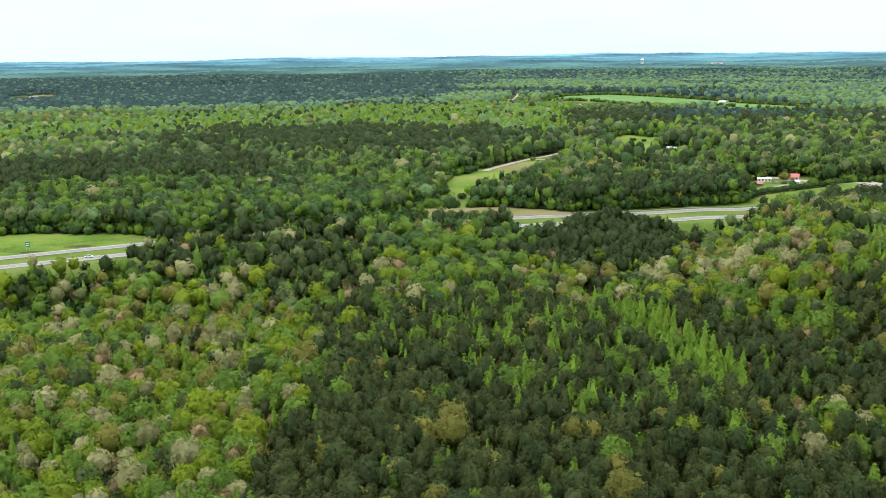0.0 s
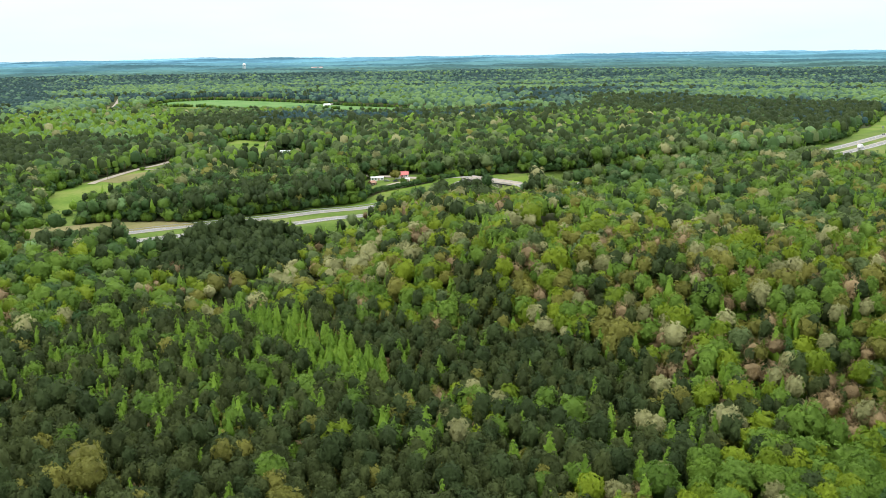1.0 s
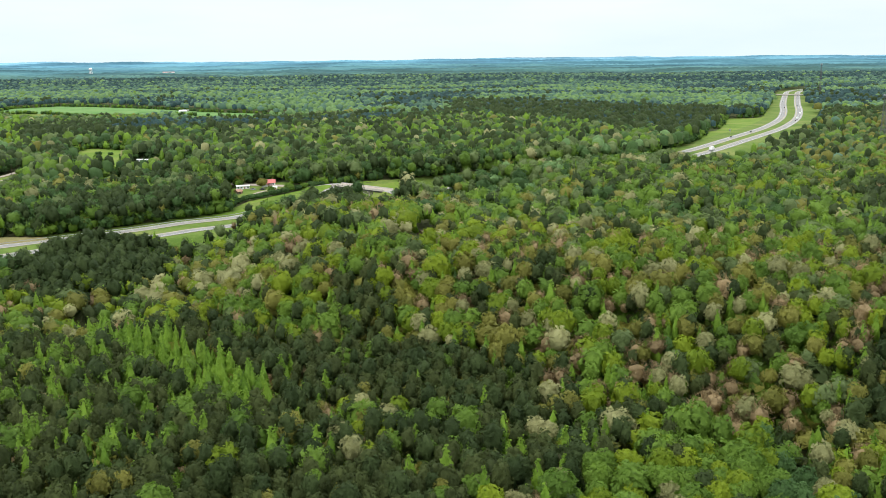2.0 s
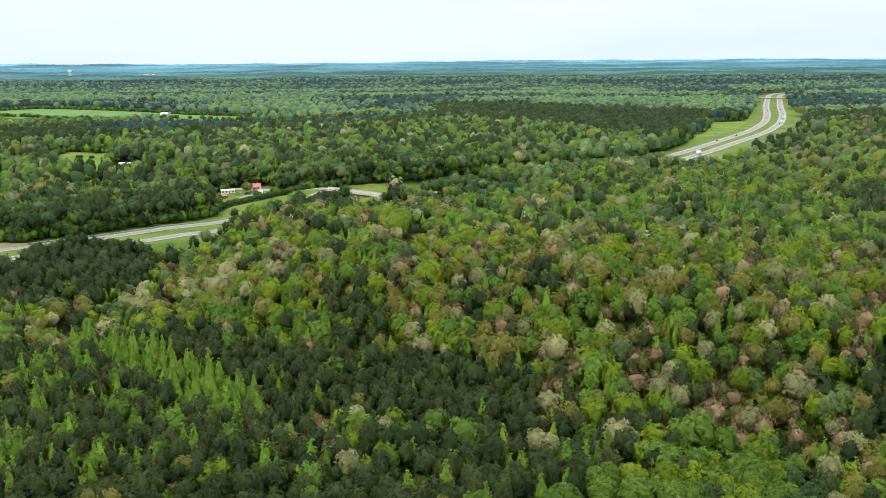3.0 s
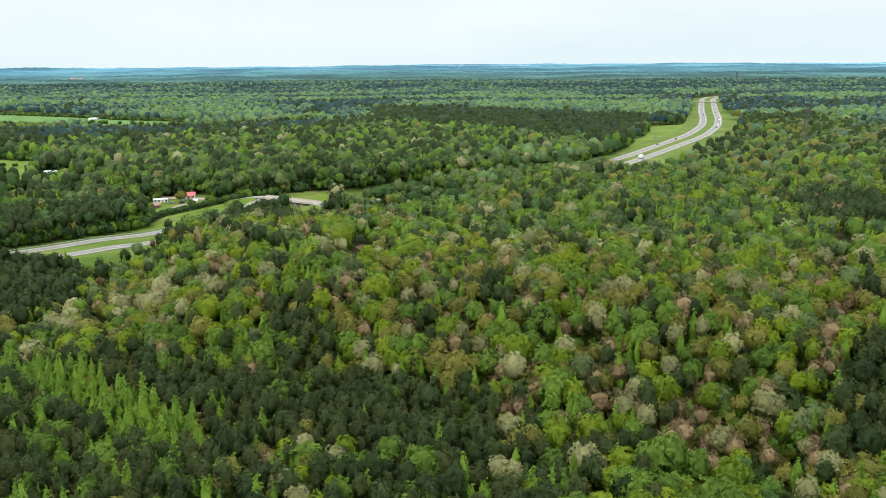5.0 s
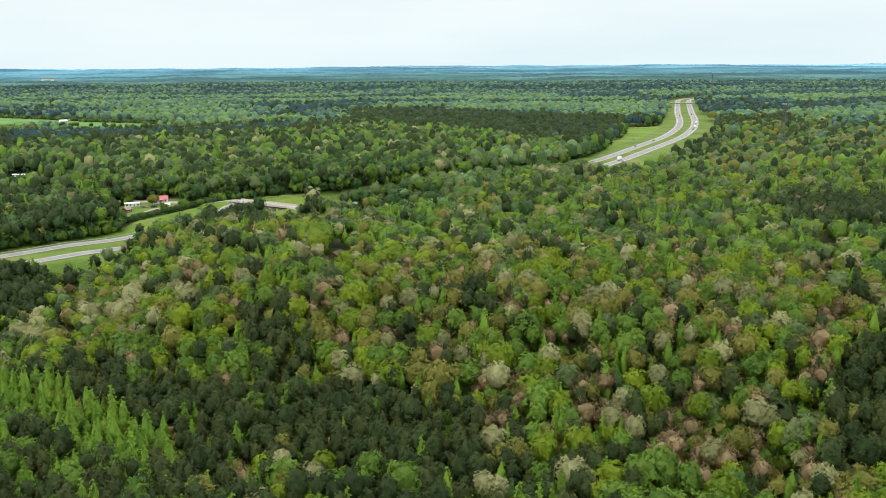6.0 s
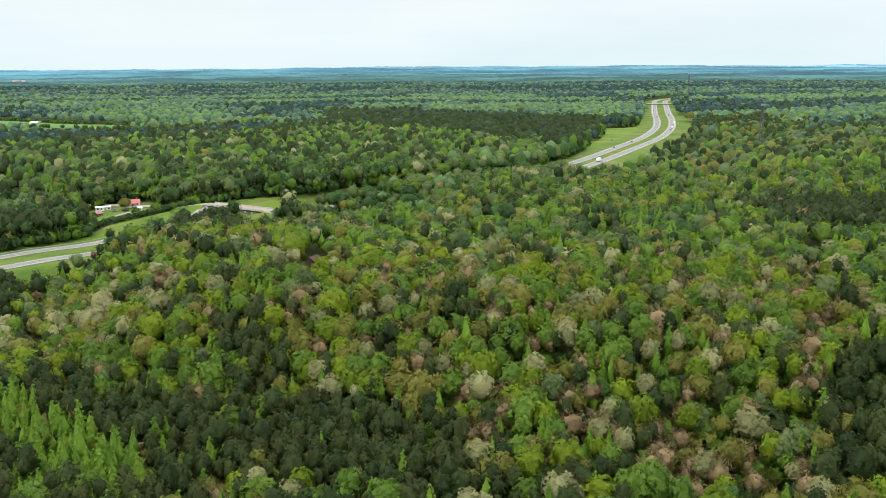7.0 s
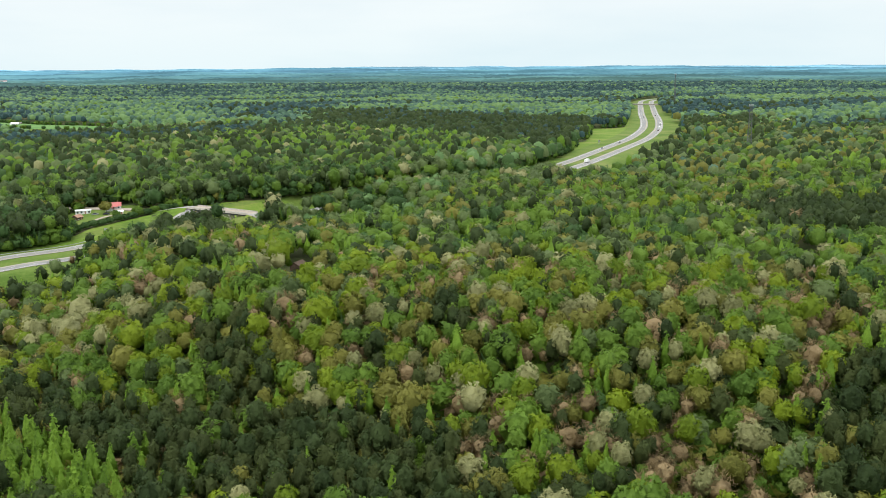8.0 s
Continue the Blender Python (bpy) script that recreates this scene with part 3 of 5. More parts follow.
# kind: shape, material, height, crown length as a part of the height, crown radius, words
KINDS = {
    "pine": ("pine", "pine", 18.0, 0.50, 3.2, "tall dark green loblolly pine in the wood", "pine_tree"),
    "youngpine": ("pine", "youngpine", 16.0, 0.54, 2.9, "olive green young loblolly pine in the wood", "pine_tree"),
    # far conifers whose colour carries the haze
    "cedar": ("pine", "cedar", 15.0, 0.56, 3.0, "blue-green cedar in the wood", "cedar_tree"),
    "darkgreen": ("broad", "darkgreen", 16.0, 0.66, 4.5, "dense dark green broadleaf tree in the wood", "broadleaf_tree"),
    "green": ("broad", "green", 16.0, 0.62, 4.2, "fresh green broadleaf tree in spring leaf", "broadleaf_tree"),
    "poplar": ("cone", "poplar", 17.0, 0.74, 3.1, "slender pointed light green young poplar", "poplar_tree"),
    "yellow": ("broad", "yellow", 16.5, 0.60, 4.4, "bright yellow-green oak in new leaf", "oak_tree"),
    "bluegreen": ("broad", "bluegreen", 16.5, 0.60, 4.0, "grey-green broadleaf tree in young leaf", "broadleaf_tree"),
    # far broadleaf trees whose leaf colour holds the haze
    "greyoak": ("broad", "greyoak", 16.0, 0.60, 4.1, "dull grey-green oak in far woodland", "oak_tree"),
    "hazegreen": ("broad", "hazegreen", 16.0, 0.60, 4.1, "hazy light green oak in far woodland", "oak_tree"),
    "cream": ("broad", "cream", 17.0, 0.55, 3.8, "pale cream flowering oak with catkins", "oak_tree"),
    "olive": ("broad", "olive", 16.5, 0.58, 4.1, "olive-tan oak in early leaf", "oak_tree"),
    "pink": ("bare", "pink", 15.5, 0.60, 3.9, "pinkish brown tree still in bud", "budding_tree"),
}
SLIM = ("pine", "youngpine", "poplar", "cedar")
NAMES = list(KINDS)

CLUMP = [(56, 545), (58, 578), (100, 594), (146, 598), (148, 570), (138, 550), (110, 532), (64, 534)]
GROVE = [(236, 588), (246, 612), (284, 612), (290, 590), (300, 572), (262, 560)]
# stands of trees: outline in plan, and the share of each kind
STANDS = [
    ([(87, 490), (95, 440), (102, 402), (109, 370), (116, 338), (111, 317), (95, 330), (85, 362), (77, 395), (74, 430), (74, 490)], {"poplar": 15, "green": 1.2, "pine": 0.3}),
    (CLUMP, {"pine": 12, "darkgreen": 0.5}),
    ([(30, 474), (48, 560), (62, 535), (110, 530), (150, 575), (165, 530), (108, 487), (100, 446), (79, 446)],
     {"green": 3, "cream": 1.7, "yellow": 1.6, "pine": 1.6, "olive": 1.6, "pink": 0.9, "poplar": 1.3, "bluegreen": 1.2}),
    ([(150, 356), (166, 346), (180, 372), (190, 400), (182, 418), (168, 400)], {"pine": 9, "green": 0.8, "pink": 0.6, "yellow": 0.5}),
    ([(230, 352), (241, 347), (243, 322), (231, 326)], {"pine": 9, "pink": 1.0}),
    ([(290, 216), (310, 211), (254, 174), (240, 188)], {"pine": 9, "green": 0.6}),
    ([(224, 236), (244, 212), (234, 192), (206, 210)], {"pink": 6, "cream": 2.0, "olive": 2.0, "yellow": 0.8, "pine": 1.2}),
    ([(160, 562), (174, 470), (156, 422), (130, 500)], {"pink": 3.2, "cream": 3.0, "olive": 2.2, "yellow": 2.6, "green": 2.0, "pine": 0.6}),
    ([(99, 440), (118, 416), (134, 372), (150, 352), (174, 330), (186, 306), (191, 286), (182, 258), (148, 254), (140, 286), (118, 305), (116, 340), (107, 376)], {"pine": 11, "youngpine": 2, "poplar": 0.7, "green": 0.9, "pink": 0.5, "olive": 0.3}),
    ([(-50, 225), (-57, 289), (-34, 334), (2, 345), (21, 305), (48, 288), (85, 268), (122, 240), (118, 195), (40, 170), (-40, 180)], {"youngpine": 8, "pine": 4, "poplar": 0.5, "olive": 0.8, "green": 0.6}),
    ([(-40, 398), (32, 474), (76, 430), (98, 324), (48, 286), (2, 347)], {"pine": 4.2, "youngpine": 2.6, "poplar": 4.2, "green": 2.2, "olive": 0.2}),
    ([(151, 218), (215, 201), (200, 150), (130, 160)], {"green": 6, "yellow": 3, "darkgreen": 1.5, "cream": 0.7, "pine": 0.6}),
    ([(48, 288), (118, 276), (170, 262), (215, 225), (150, 216), (118, 215), (85, 268)], {"pine": 7, "poplar": 2.6, "green": 1.5, "cream": 0.5, "yellow": 0.5}),
    ([(190, 309), (176, 262), (215, 215), (300, 190), (400, 280), (330, 400), (262, 430), (200, 400), (165, 360)],
     {"pink": 2.5, "cream": 1.6, "olive": 2.6, "green": 2.8, "yellow": 2.6, "poplar": 2.8, "pine": 1.7, "bluegreen": 0.8}),
    ([(108, 487), (150, 575), (200, 596), (236, 584), (270, 556), (285, 510), (262, 470), (300, 420), (390, 270), (260, 150), (200, 205), (180, 262), (192, 309), (158, 354), (108, 405)],
     {"green": 3.8, "yellow": 3.4, "cream": 1.5, "olive": 1.7, "pink": 1.0, "bluegreen": 1.3, "pine": 2.0, "poplar": 2.6}),
    ([(-200, 516), (-165, 545), (-145, 566), (-70, 566), (-45, 535), (-28, 490), (-15, 430), (-55, 398), (-70, 450), (-96, 498), (-140, 500)], {"pine": 7, "green": 3, "yellow": 1.2, "poplar": 1.0, "bluegreen": 0.6, "pink": 0.4, "cream": 0.5}),
    ([(-275, 440), (-265, 500), (-200, 520), (-100, 500), (-54, 398), (-50, 334), (-57, 289), (-50, 190), (-140, 190)],
     {"green": 4.8, "yellow": 4.2, "cream": 2.2, "olive": 1.2, "pink": 1.5, "bluegreen": 0.5, "pine": 0.9, "darkgreen": 0.3, "poplar": 3.0}),
    ([(-73, 560), (48, 560), (45, 476), (-6, 393), (-60, 410)], {"green": 5, "cream": 0.7, "yellow": 1.6, "darkgreen": 1.8, "pine": 1.4, "pink": 0.5, "bluegreen": 1}),
    ([(236, 588), (256, 624), (330, 622), (328, 566), (262, 560)], {"pine": 10, "darkgreen": 1.5}),
    ([(549, 408), (640, 350), (523, 300), (470, 341)], {"pine": 9, "darkgreen": 1, "pink": 0.7}),
    ([(272, 512), (400, 560), (574, 590), (900, 480), (700, 250), (395, 240), (262, 390)],
     {"green": 5, "poplar": 3.0, "olive": 1.4, "bluegreen": 2.2, "darkgreen": 1.5, "pine": 1.3, "cream": 0.3, "yellow": 0.7}),
    ([(640, 600), (900, 735), (1080, 860), (1260, 840), (1120, 560), (900, 400), (640, 380)],
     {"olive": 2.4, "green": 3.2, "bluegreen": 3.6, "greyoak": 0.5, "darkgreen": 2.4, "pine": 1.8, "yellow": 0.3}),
    ([(85, 655), (187, 668), (240, 690), (225, 720), (150, 740), (80, 700)], {"pine": 6, "darkgreen": 4, "green": 1}),
    ([(330, 700), (480, 684), (480, 720), (420, 780), (330, 800)], {"pine": 3, "darkgreen": 6, "green": 4, "bluegreen": 2}),
    ([(-420, 640), (-262, 642), (-60, 600), (-40, 700), (-5, 735), (-10, 830), (-420, 720)], {"green": 5.6, "darkgreen": 5.4, "poplar": 1.2, "pine": 2.0, "bluegreen": 1.0, "cream": 0.2}),
    ([(-330, 1236), (62, 1204), (52, 955), (-126, 965)], {"pine": 8, "darkgreen": 3, "green": 0.8}),
    # light-leaved kinds put a sunlit strip into the tree colours
    ([(-780, 1080), (-167, 1600), (190, 1500), (143, 1121), (-135, 1280), (-495, 1070), (-780, 950)], {"poplar": 3.6, "hazegreen": 4.4, "yellow": 0.6, "green": 2.6, "cream": 0.3, "pine": 0.6}),
    # blue-tinted needles mixed in for haze over these pines
    ([(1008, 1610), (1228, 1053), (930, 915), (830, 850), (762, 844), (769, 1242)], {"pine": 6, "cedar": 5, "darkgreen": 2}),
    # dark blue kinds stand in for a cloud shadow and haze here
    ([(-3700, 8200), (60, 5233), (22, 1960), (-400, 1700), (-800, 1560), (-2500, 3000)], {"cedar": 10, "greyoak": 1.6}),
    ([(1300, 1010), (1380, 900), (970, 655), (930, 755)], {"pine": 5, "darkgreen": 3, "olive": 2, "green": 2}),
    ([(-60, 150), (-60, 490), (118, 490), (118, 150)], {"pine": 6, "youngpine": 2, "poplar": 2.6, "green": 1.0, "olive": 0.3}),
    ([(118, 150), (440, 150), (330, 590), (118, 590)], {"green": 3.6, "yellow": 3.0, "cream": 1.5, "olive": 1.8, "pink": 1.3, "pine": 1.6, "poplar": 2.8}),
    ([(-160, 720), (330, 700), (480, 690), (760, 780), (760, 1180), (300, 1180), (130, 1100), (-160, 960)],
     {"green": 4.4, "darkgreen": 4.2, "bluegreen": 2.8, "pine": 2.8, "poplar": 1.3, "olive": 0.4, "cream": 0.4}),
]
CLEAR = [LEFT_MEADOW, NEAR_LEFT, BANK, BRIDGE_GRASS, NEAR_GRASS, CLR, CLR_R, FARFIELD, FARFRONT, CLEARING, FIELD, FIELD_FOOT, MEADOW_S, YARD]


def near_line(x, y, line):
    best = np.full(x.shape, 1e9)
    for px, py in line:
        np.minimum(best, (x - px) ** 2 + (y - py) ** 2, out=best)
    return np.sqrt(best)


def sow(r0, r1, gap, behind=False):
    """Trees in the wedge of country that comes into view: a closer net for slim kinds, a wider one for broad crowns."""
    xa, ya = places(r0, r1, gap * 0.86, behind)
    xb, yb = places(r0, r1, gap * 1.20, behind)
    wa, wb = choose(xa, ya), choose(xb, yb)
    slim = np.array([k in SLIM for k in NAMES])
    a, b = slim[wa], ~slim[wb]
    return np.concatenate([xa[a], xb[b]]), np.concatenate([ya[a], yb[b]]), np.concatenate([wa[a], wb[b]])


def places(r0, r1, gap, behind=False):
    lim = r1 + 5
    xs, ys = np.meshgrid(np.arange(-lim, lim, gap), np.arange(-lim if behind else -lim * 0.2, lim, gap * 0.87))
    xs = xs + np.where(np.arange(xs.shape[0]) % 2, gap / 2, 0)[:, None]
    x = (xs + rng.uniform(-0.42, 0.42, xs.shape) * gap).ravel()
    y = (ys + rng.uniform(-0.42, 0.42, ys.shape) * gap).ravel()
    r, a = np.hypot(x, y), np.degrees(np.arctan2(x, y))
    side = 2 + 2600 / np.maximum(r, 60)
    ok = (r >= r0) & (r < r1) & (((a > -25 - side) & (a < 65 + side)) != behind)
    x, y = x[ok], y[ok]
    gap_to = near_line(x, y, LINE[::2])
    south = y < np.interp(x, ROUTE_X, ROUTE_Y)
    wide = south & (((x > 40) & (x < 205) & ~inside(x, y, CLUMP)) | ((x > 600) & (x < 1300)))
    ok = gap_to > np.where(wide, 46, np.where(south & (x < -170), 37, np.where(south & (x > 306) & (x < 398), 33, np.where(south & (x >= 398) & (x < 600), 25, np.where(south & (x < 300), 25, 28)))))
    for gx, gy, gr in GLADES:
        ok &= np.hypot(x - gx, y - gy) > gr
    for poly in CLEAR:
        ok &= ~inside(x, y, poly)
    for line, w in TRACKS:
        ok &= near_line(x, y, line) > w
    return x[ok], y[ok]


def choose(x, y):
    """The kind of each tree: by the stand that it is in, else by the patchwork of the far woods."""
    who = np.full(len(x), -1)
    wide = np.maximum(1, np.hypot(x, y) / 350)
    jx = np.array([noise.noise((a / c / 38, b / c / 38, 0.3)) for a, b, c in zip(x, y, wide)])
    jy = np.array([noise.noise((a / c / 38, b / c / 38, 5.3)) for a, b, c in zip(x, y, wide)])
    near = np.where(np.hypot(x, y) < 520, 0.55, 1.0)
    x = x + near * (11 * wide * jx + wide * rng.normal(scale=3.5, size=len(x)))
    y = y + near * (13 * wide * jy + wide * rng.normal(scale=4.5, size=len(y)))
    for poly, share in STANDS:
        m = (who < 0) & inside(x, y, poly)
        p = np.array([share.get(k, 0) for k in NAMES], float)
        who[m] = rng.choice(len(NAMES), m.sum(), p=p / p.sum())
    near_pine = (who == NAMES.index("pine")) & (np.hypot(x, y) < 520) & (rng.random(len(x)) < 0.6)
    who[near_pine] = NAMES.index("youngpine")
    rest = np.where(who < 0)[0]
    # beyond about 1500 m the haze-tinted kinds take over, deepening with distance
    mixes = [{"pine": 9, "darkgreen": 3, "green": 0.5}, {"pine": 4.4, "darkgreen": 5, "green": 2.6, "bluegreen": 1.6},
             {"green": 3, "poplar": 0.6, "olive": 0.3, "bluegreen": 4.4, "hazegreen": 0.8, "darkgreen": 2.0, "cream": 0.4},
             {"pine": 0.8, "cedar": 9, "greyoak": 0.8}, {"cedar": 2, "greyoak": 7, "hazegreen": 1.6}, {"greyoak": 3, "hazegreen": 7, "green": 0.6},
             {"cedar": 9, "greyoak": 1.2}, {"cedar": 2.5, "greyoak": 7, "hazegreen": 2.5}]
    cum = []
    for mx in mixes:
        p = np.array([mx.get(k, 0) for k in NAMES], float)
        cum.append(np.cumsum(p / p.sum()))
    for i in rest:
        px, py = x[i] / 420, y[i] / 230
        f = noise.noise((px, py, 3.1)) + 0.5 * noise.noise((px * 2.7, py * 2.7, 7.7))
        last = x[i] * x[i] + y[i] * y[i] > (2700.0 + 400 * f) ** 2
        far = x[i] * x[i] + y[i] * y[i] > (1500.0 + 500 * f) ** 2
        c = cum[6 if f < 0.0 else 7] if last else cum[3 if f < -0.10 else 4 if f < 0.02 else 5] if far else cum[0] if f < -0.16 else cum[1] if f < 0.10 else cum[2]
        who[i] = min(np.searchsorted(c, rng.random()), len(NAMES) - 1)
    return who


def joined(name, kind, x, y, templates, label, squat=1.0, grow=1.0, tall=1.0):
    """All the trees of one kind in one stretch of the woods, as one mesh."""
    shape, mat, hh, cl, cr, words, tree = KINDS[kind]
    n = len(x)
    if not n:
        return
    X, Y, Z, S = settle(x, y)
    h = hh * tall * rng.uniform(0.80, 1.10, n) * S
    broad = np.clip(np.exp(rng.normal(scale=0.27, size=n)), 0.60, 1.60)
    rad = cr * broad * S * grow
    h = h * broad ** 0.25
    length = np.minimum(h * (0.92 if tall == 1.0 else 1.06), h * cl * squat * broad ** 0.5)
    turn = rng.uniform(0, 2 * np.pi, n)
    pick = rng.integers(0, len(templates), n)
    tint = rng.random(n)
    vs, fs, ts, ss, ns, at = [], [], [], [], [], 0
    for k, (tv, tf, core, tn) in enumerate(templates):
        m = np.where(pick == k)[0]
        if not len(m):
            continue
        c, s = np.cos(turn[m])[:, None], np.sin(turn[m])[:, None]
        vx = (tv[None, :, 0] * c - tv[None, :, 1] * s) * rad[m][:, None] + X[m][:, None]
        vy = (tv[None, :, 0] * s + tv[None, :, 1] * c) * rad[m][:, None] + Y[m][:, None]
        vz = tv[None, :, 2] * length[m][:, None] + (Z[m] + h[m] - length[m])[:, None]
        vs.append(np.stack([vx, vy, vz], -1).reshape(-1, 3))
        fs.append((tf[None] + (np.arange(len(m)) * len(tv))[:, None, None] + at).reshape(-1, 3))
        ts.append(np.repeat(tint[m], len(tf)))
        ns.append(np.stack([tn[None, :, 0] * c - tn[None, :, 1] * s, tn[None, :, 0] * s + tn[None, :, 1] * c, np.repeat(tn[None, :, 2], len(m), 0)], -1).reshape(-1, 3))
        ss.append(np.tile(np.arange(len(tf)) >= core, len(m)))
        at += len(m) * len(tv)
    me = mesh_from(name, np.concatenate(vs), np.concatenate(fs), FOL[mat], np.concatenate(ts), slots=np.concatenate(ss), normals=np.concatenate(ns))
    ob = new(name, me)
    return tagged(ob, label, "woodland", kind="stuff")


# glades round buildings, and gaps cut to open the camera's view of them and the overpass: middle, radius
GLADES = [(299, 614, 14), (297, 604, 10), (307, 612, 10), (314, 620, 9), (265, 738, 18), (248, 730, 12), (278, 742, 10), (304, 640, 12), (250, 686, 14), (234, 688, 12), (272, 692, 12), (290, 695, 12), (256, 470, 9), (248, 457, 8), (240, 444, 7), (232, 432, 6), (226, 438, 7), (219, 427, 6), (451, 308, 11), (441, 304, 8), (430, 298, 6), (420, 293, 5), (408, 288, 5), (396, 282, 4), (384, 276, 4), (489, 424, 9), (241, 996, 14), (236, 975, 12), (250, 1204, 14),
          (506, 1745, 26), (1389, 1073, 18), (1227, 763, 22), (1205, 748, 20), (1180, 732, 18), (1150, 712, 14), (1120, 694, 12), (1451, 765, 26), (1420, 748, 24), (1385, 730, 22), (1350, 711, 18), (988, 685, 6), (1430, 1113, 8), (-1060, 2560, 60), (-1000, 2400, 70), (-975, 2320, 60), (-945, 2250, 50),
          (-350, 2235, 50), (-180, 2250, 45), (20, 2390, 40), (1690, 2725, 35), (131, 1606, 22), (110, 1690, 14), (90, 1530, 12), (-312, 680, 16)]
TRACKS = [(spline([(40, 880), (52, 912), (89, 977), (118, 1012), (160, 1090)], 8), 7.0),
          (spline([(225, 800), (262, 750), (296, 680), (312, 632)], 6), 5.0), (spline([(87, 1519), (110, 1685), (127, 1813), (150, 1960), (188, 2300)], 12), 9.0)]

# nearest trees: things of their own, with a trunk and a crown
NEAR = 275.0


def unit_crown(kind, seed):
    shape, mat, hh, cl, cr, words, tree = KINDS[kind]
    boughs, leaves, size = {"pine": (34, 640, 0.108), "broad": (40, 680, 0.102), "cone": (20, 560, 0.120), "bare": (30, 760, 0.085)}[shape]
    return crown(shape, boughs, leaves, size, seed, core=4, aspect=hh * cl / cr)


def near_tree_parts(kind, seed):
    shape, mat, hh, cl, cr, words, tree = KINDS[kind]
    v, f, core, soft = unit_crown(kind, seed)
    v = v * np.array([cr, cr, hh * cl]) + np.array([0, 0, hh * (1 - cl)])
    cme = mesh_from("crown", v, f, FOL[mat], slots=np.arange(len(f)) >= core, normals=soft)
    bm = bmesh.new()
    g = random.Random(seed)

    def limb(p, q, r0, r1, sides=5):
        p, q = Vector(p), Vector(q)
        turn = (q - p).to_track_quat("Z", "Y").to_matrix().to_4x4()
        m = Matrix.Translation((p + q) / 2) @ turn
        bmesh.ops.create_cone(bm, cap_ends=False, segments=sides, radius1=r0, radius2=r1, depth=(q - p).length, matrix=m)
    top = hh * (0.97 if shape in ("cone", "pine") else 0.8)
    limb((0, 0, -1.0), (0, 0, hh * 0.55), 0.30, 0.19, 6)
    limb((0, 0, hh * 0.55), (g.uniform(-0.3, 0.3), g.uniform(-0.3, 0.3), top), 0.19, 0.05)
    for k in range(5):
        a, z = k * 2.4 + g.random(), hh * (1 - cl) + hh * cl * (0.1 + 0.13 * k)
        w = cr * 0.72
        limb((0, 0, z), (w * math.cos(a), w * math.sin(a), z + hh * cl * (0.10 if shape == "pine" else 0.24)), 0.10, 0.03, 4)
    tme = bpy.data.meshes.new("trunk")
    bm.to_mesh(tme)
    bm.free()
    tme.materials.append(BARK)
    return cme, tme


def plant_near():
    """The 300 nearest of each sort of tree are things; the rest of the near wood, as finely made, is joined."""
    x, y, who = sow(205, NEAR, 5.5)
    z = ground(x, y)
    order = np.argsort(np.hypot(x, y))
    left = {k[6]: 300 for k in KINDS.values()}
    meshes = {kind: [near_tree_parts(kind, 31 * ki + s) for s in range(3)] for ki, kind in enumerate(NAMES)}
    rest = []
    for i in order:
        kind = NAMES[who[i]]
        words, tree = KINDS[kind][5:]
        if left[tree] < 1:
            rest.append(i)
            continue
        left[tree] -= 1
        sx, sz = min(1.4, max(0.6, 0.91 * math.exp(rng.normal(scale=0.2)))), rng.uniform(0.85, 1.12)
        sz *= sx ** 0.4
        ob = new(tree)
        ob.matrix_world = pose(x[i], y[i], z[i], 0, 0, rng.uniform(0, 360)) @ Matrix.Diagonal((sx, sx, sz, 1))
        tagged(ob, words, "tree", "trees of the near wood")
        cme, tme = meshes[kind][rng.integers(0, 3)]
        for nm, me in (("crown", cme), ("trunk", tme)):
            p = new(nm, me)
            p.parent = ob
    rest = np.array(rest, int)
    for ki, kind in enumerate(NAMES):
        m = rest[who[rest] == ki]
        joined("near_woodland", kind, x[m], y[m], [unit_crown(kind, 31 * ki + s) for s in range(3)], f"near woodland crowns: {KINDS[kind][5]}", grow=0.91)


def plant_joined():
    def fine(sh, s, asp):
        return crown(sh, 18, 205, {"bare": 0.130, "cone": 0.160}.get(sh, 0.150), s, core=2, aspect=asp)

    def mid(sh, s, asp):
        return crown(sh, 14, 76, 0.165, s, core=2, aspect=asp, solid=0.92)

    def far(sh, s, asp):
        return leafy(dome(s, 6), 24, 0.25, s)
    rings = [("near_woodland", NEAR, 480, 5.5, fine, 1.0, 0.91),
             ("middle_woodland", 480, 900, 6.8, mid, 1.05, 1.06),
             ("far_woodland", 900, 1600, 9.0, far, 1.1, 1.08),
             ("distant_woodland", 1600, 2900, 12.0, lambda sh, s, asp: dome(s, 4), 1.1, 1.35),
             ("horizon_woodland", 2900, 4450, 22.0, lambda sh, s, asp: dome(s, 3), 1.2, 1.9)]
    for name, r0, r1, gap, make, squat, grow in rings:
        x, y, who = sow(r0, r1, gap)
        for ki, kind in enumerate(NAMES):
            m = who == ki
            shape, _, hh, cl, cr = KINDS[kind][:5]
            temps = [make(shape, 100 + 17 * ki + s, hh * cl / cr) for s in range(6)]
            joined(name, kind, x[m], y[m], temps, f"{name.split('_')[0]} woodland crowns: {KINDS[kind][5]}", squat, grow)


def plant_dense():
    """The close dark pine groves on both sides of the highway's bend."""
    x, y = places(480, 720, 5.2)
    m = inside(x, y, CLUMP) | inside(x, y, GROVE)
    joined("middle_woodland", "pine", x[m], y[m], [crown("pine", 14, 76, 0.165, 560 + s, aspect=2.6, solid=0.92) for s in range(4)], "dense dark green pine grove beside the highway", tall=0.9)


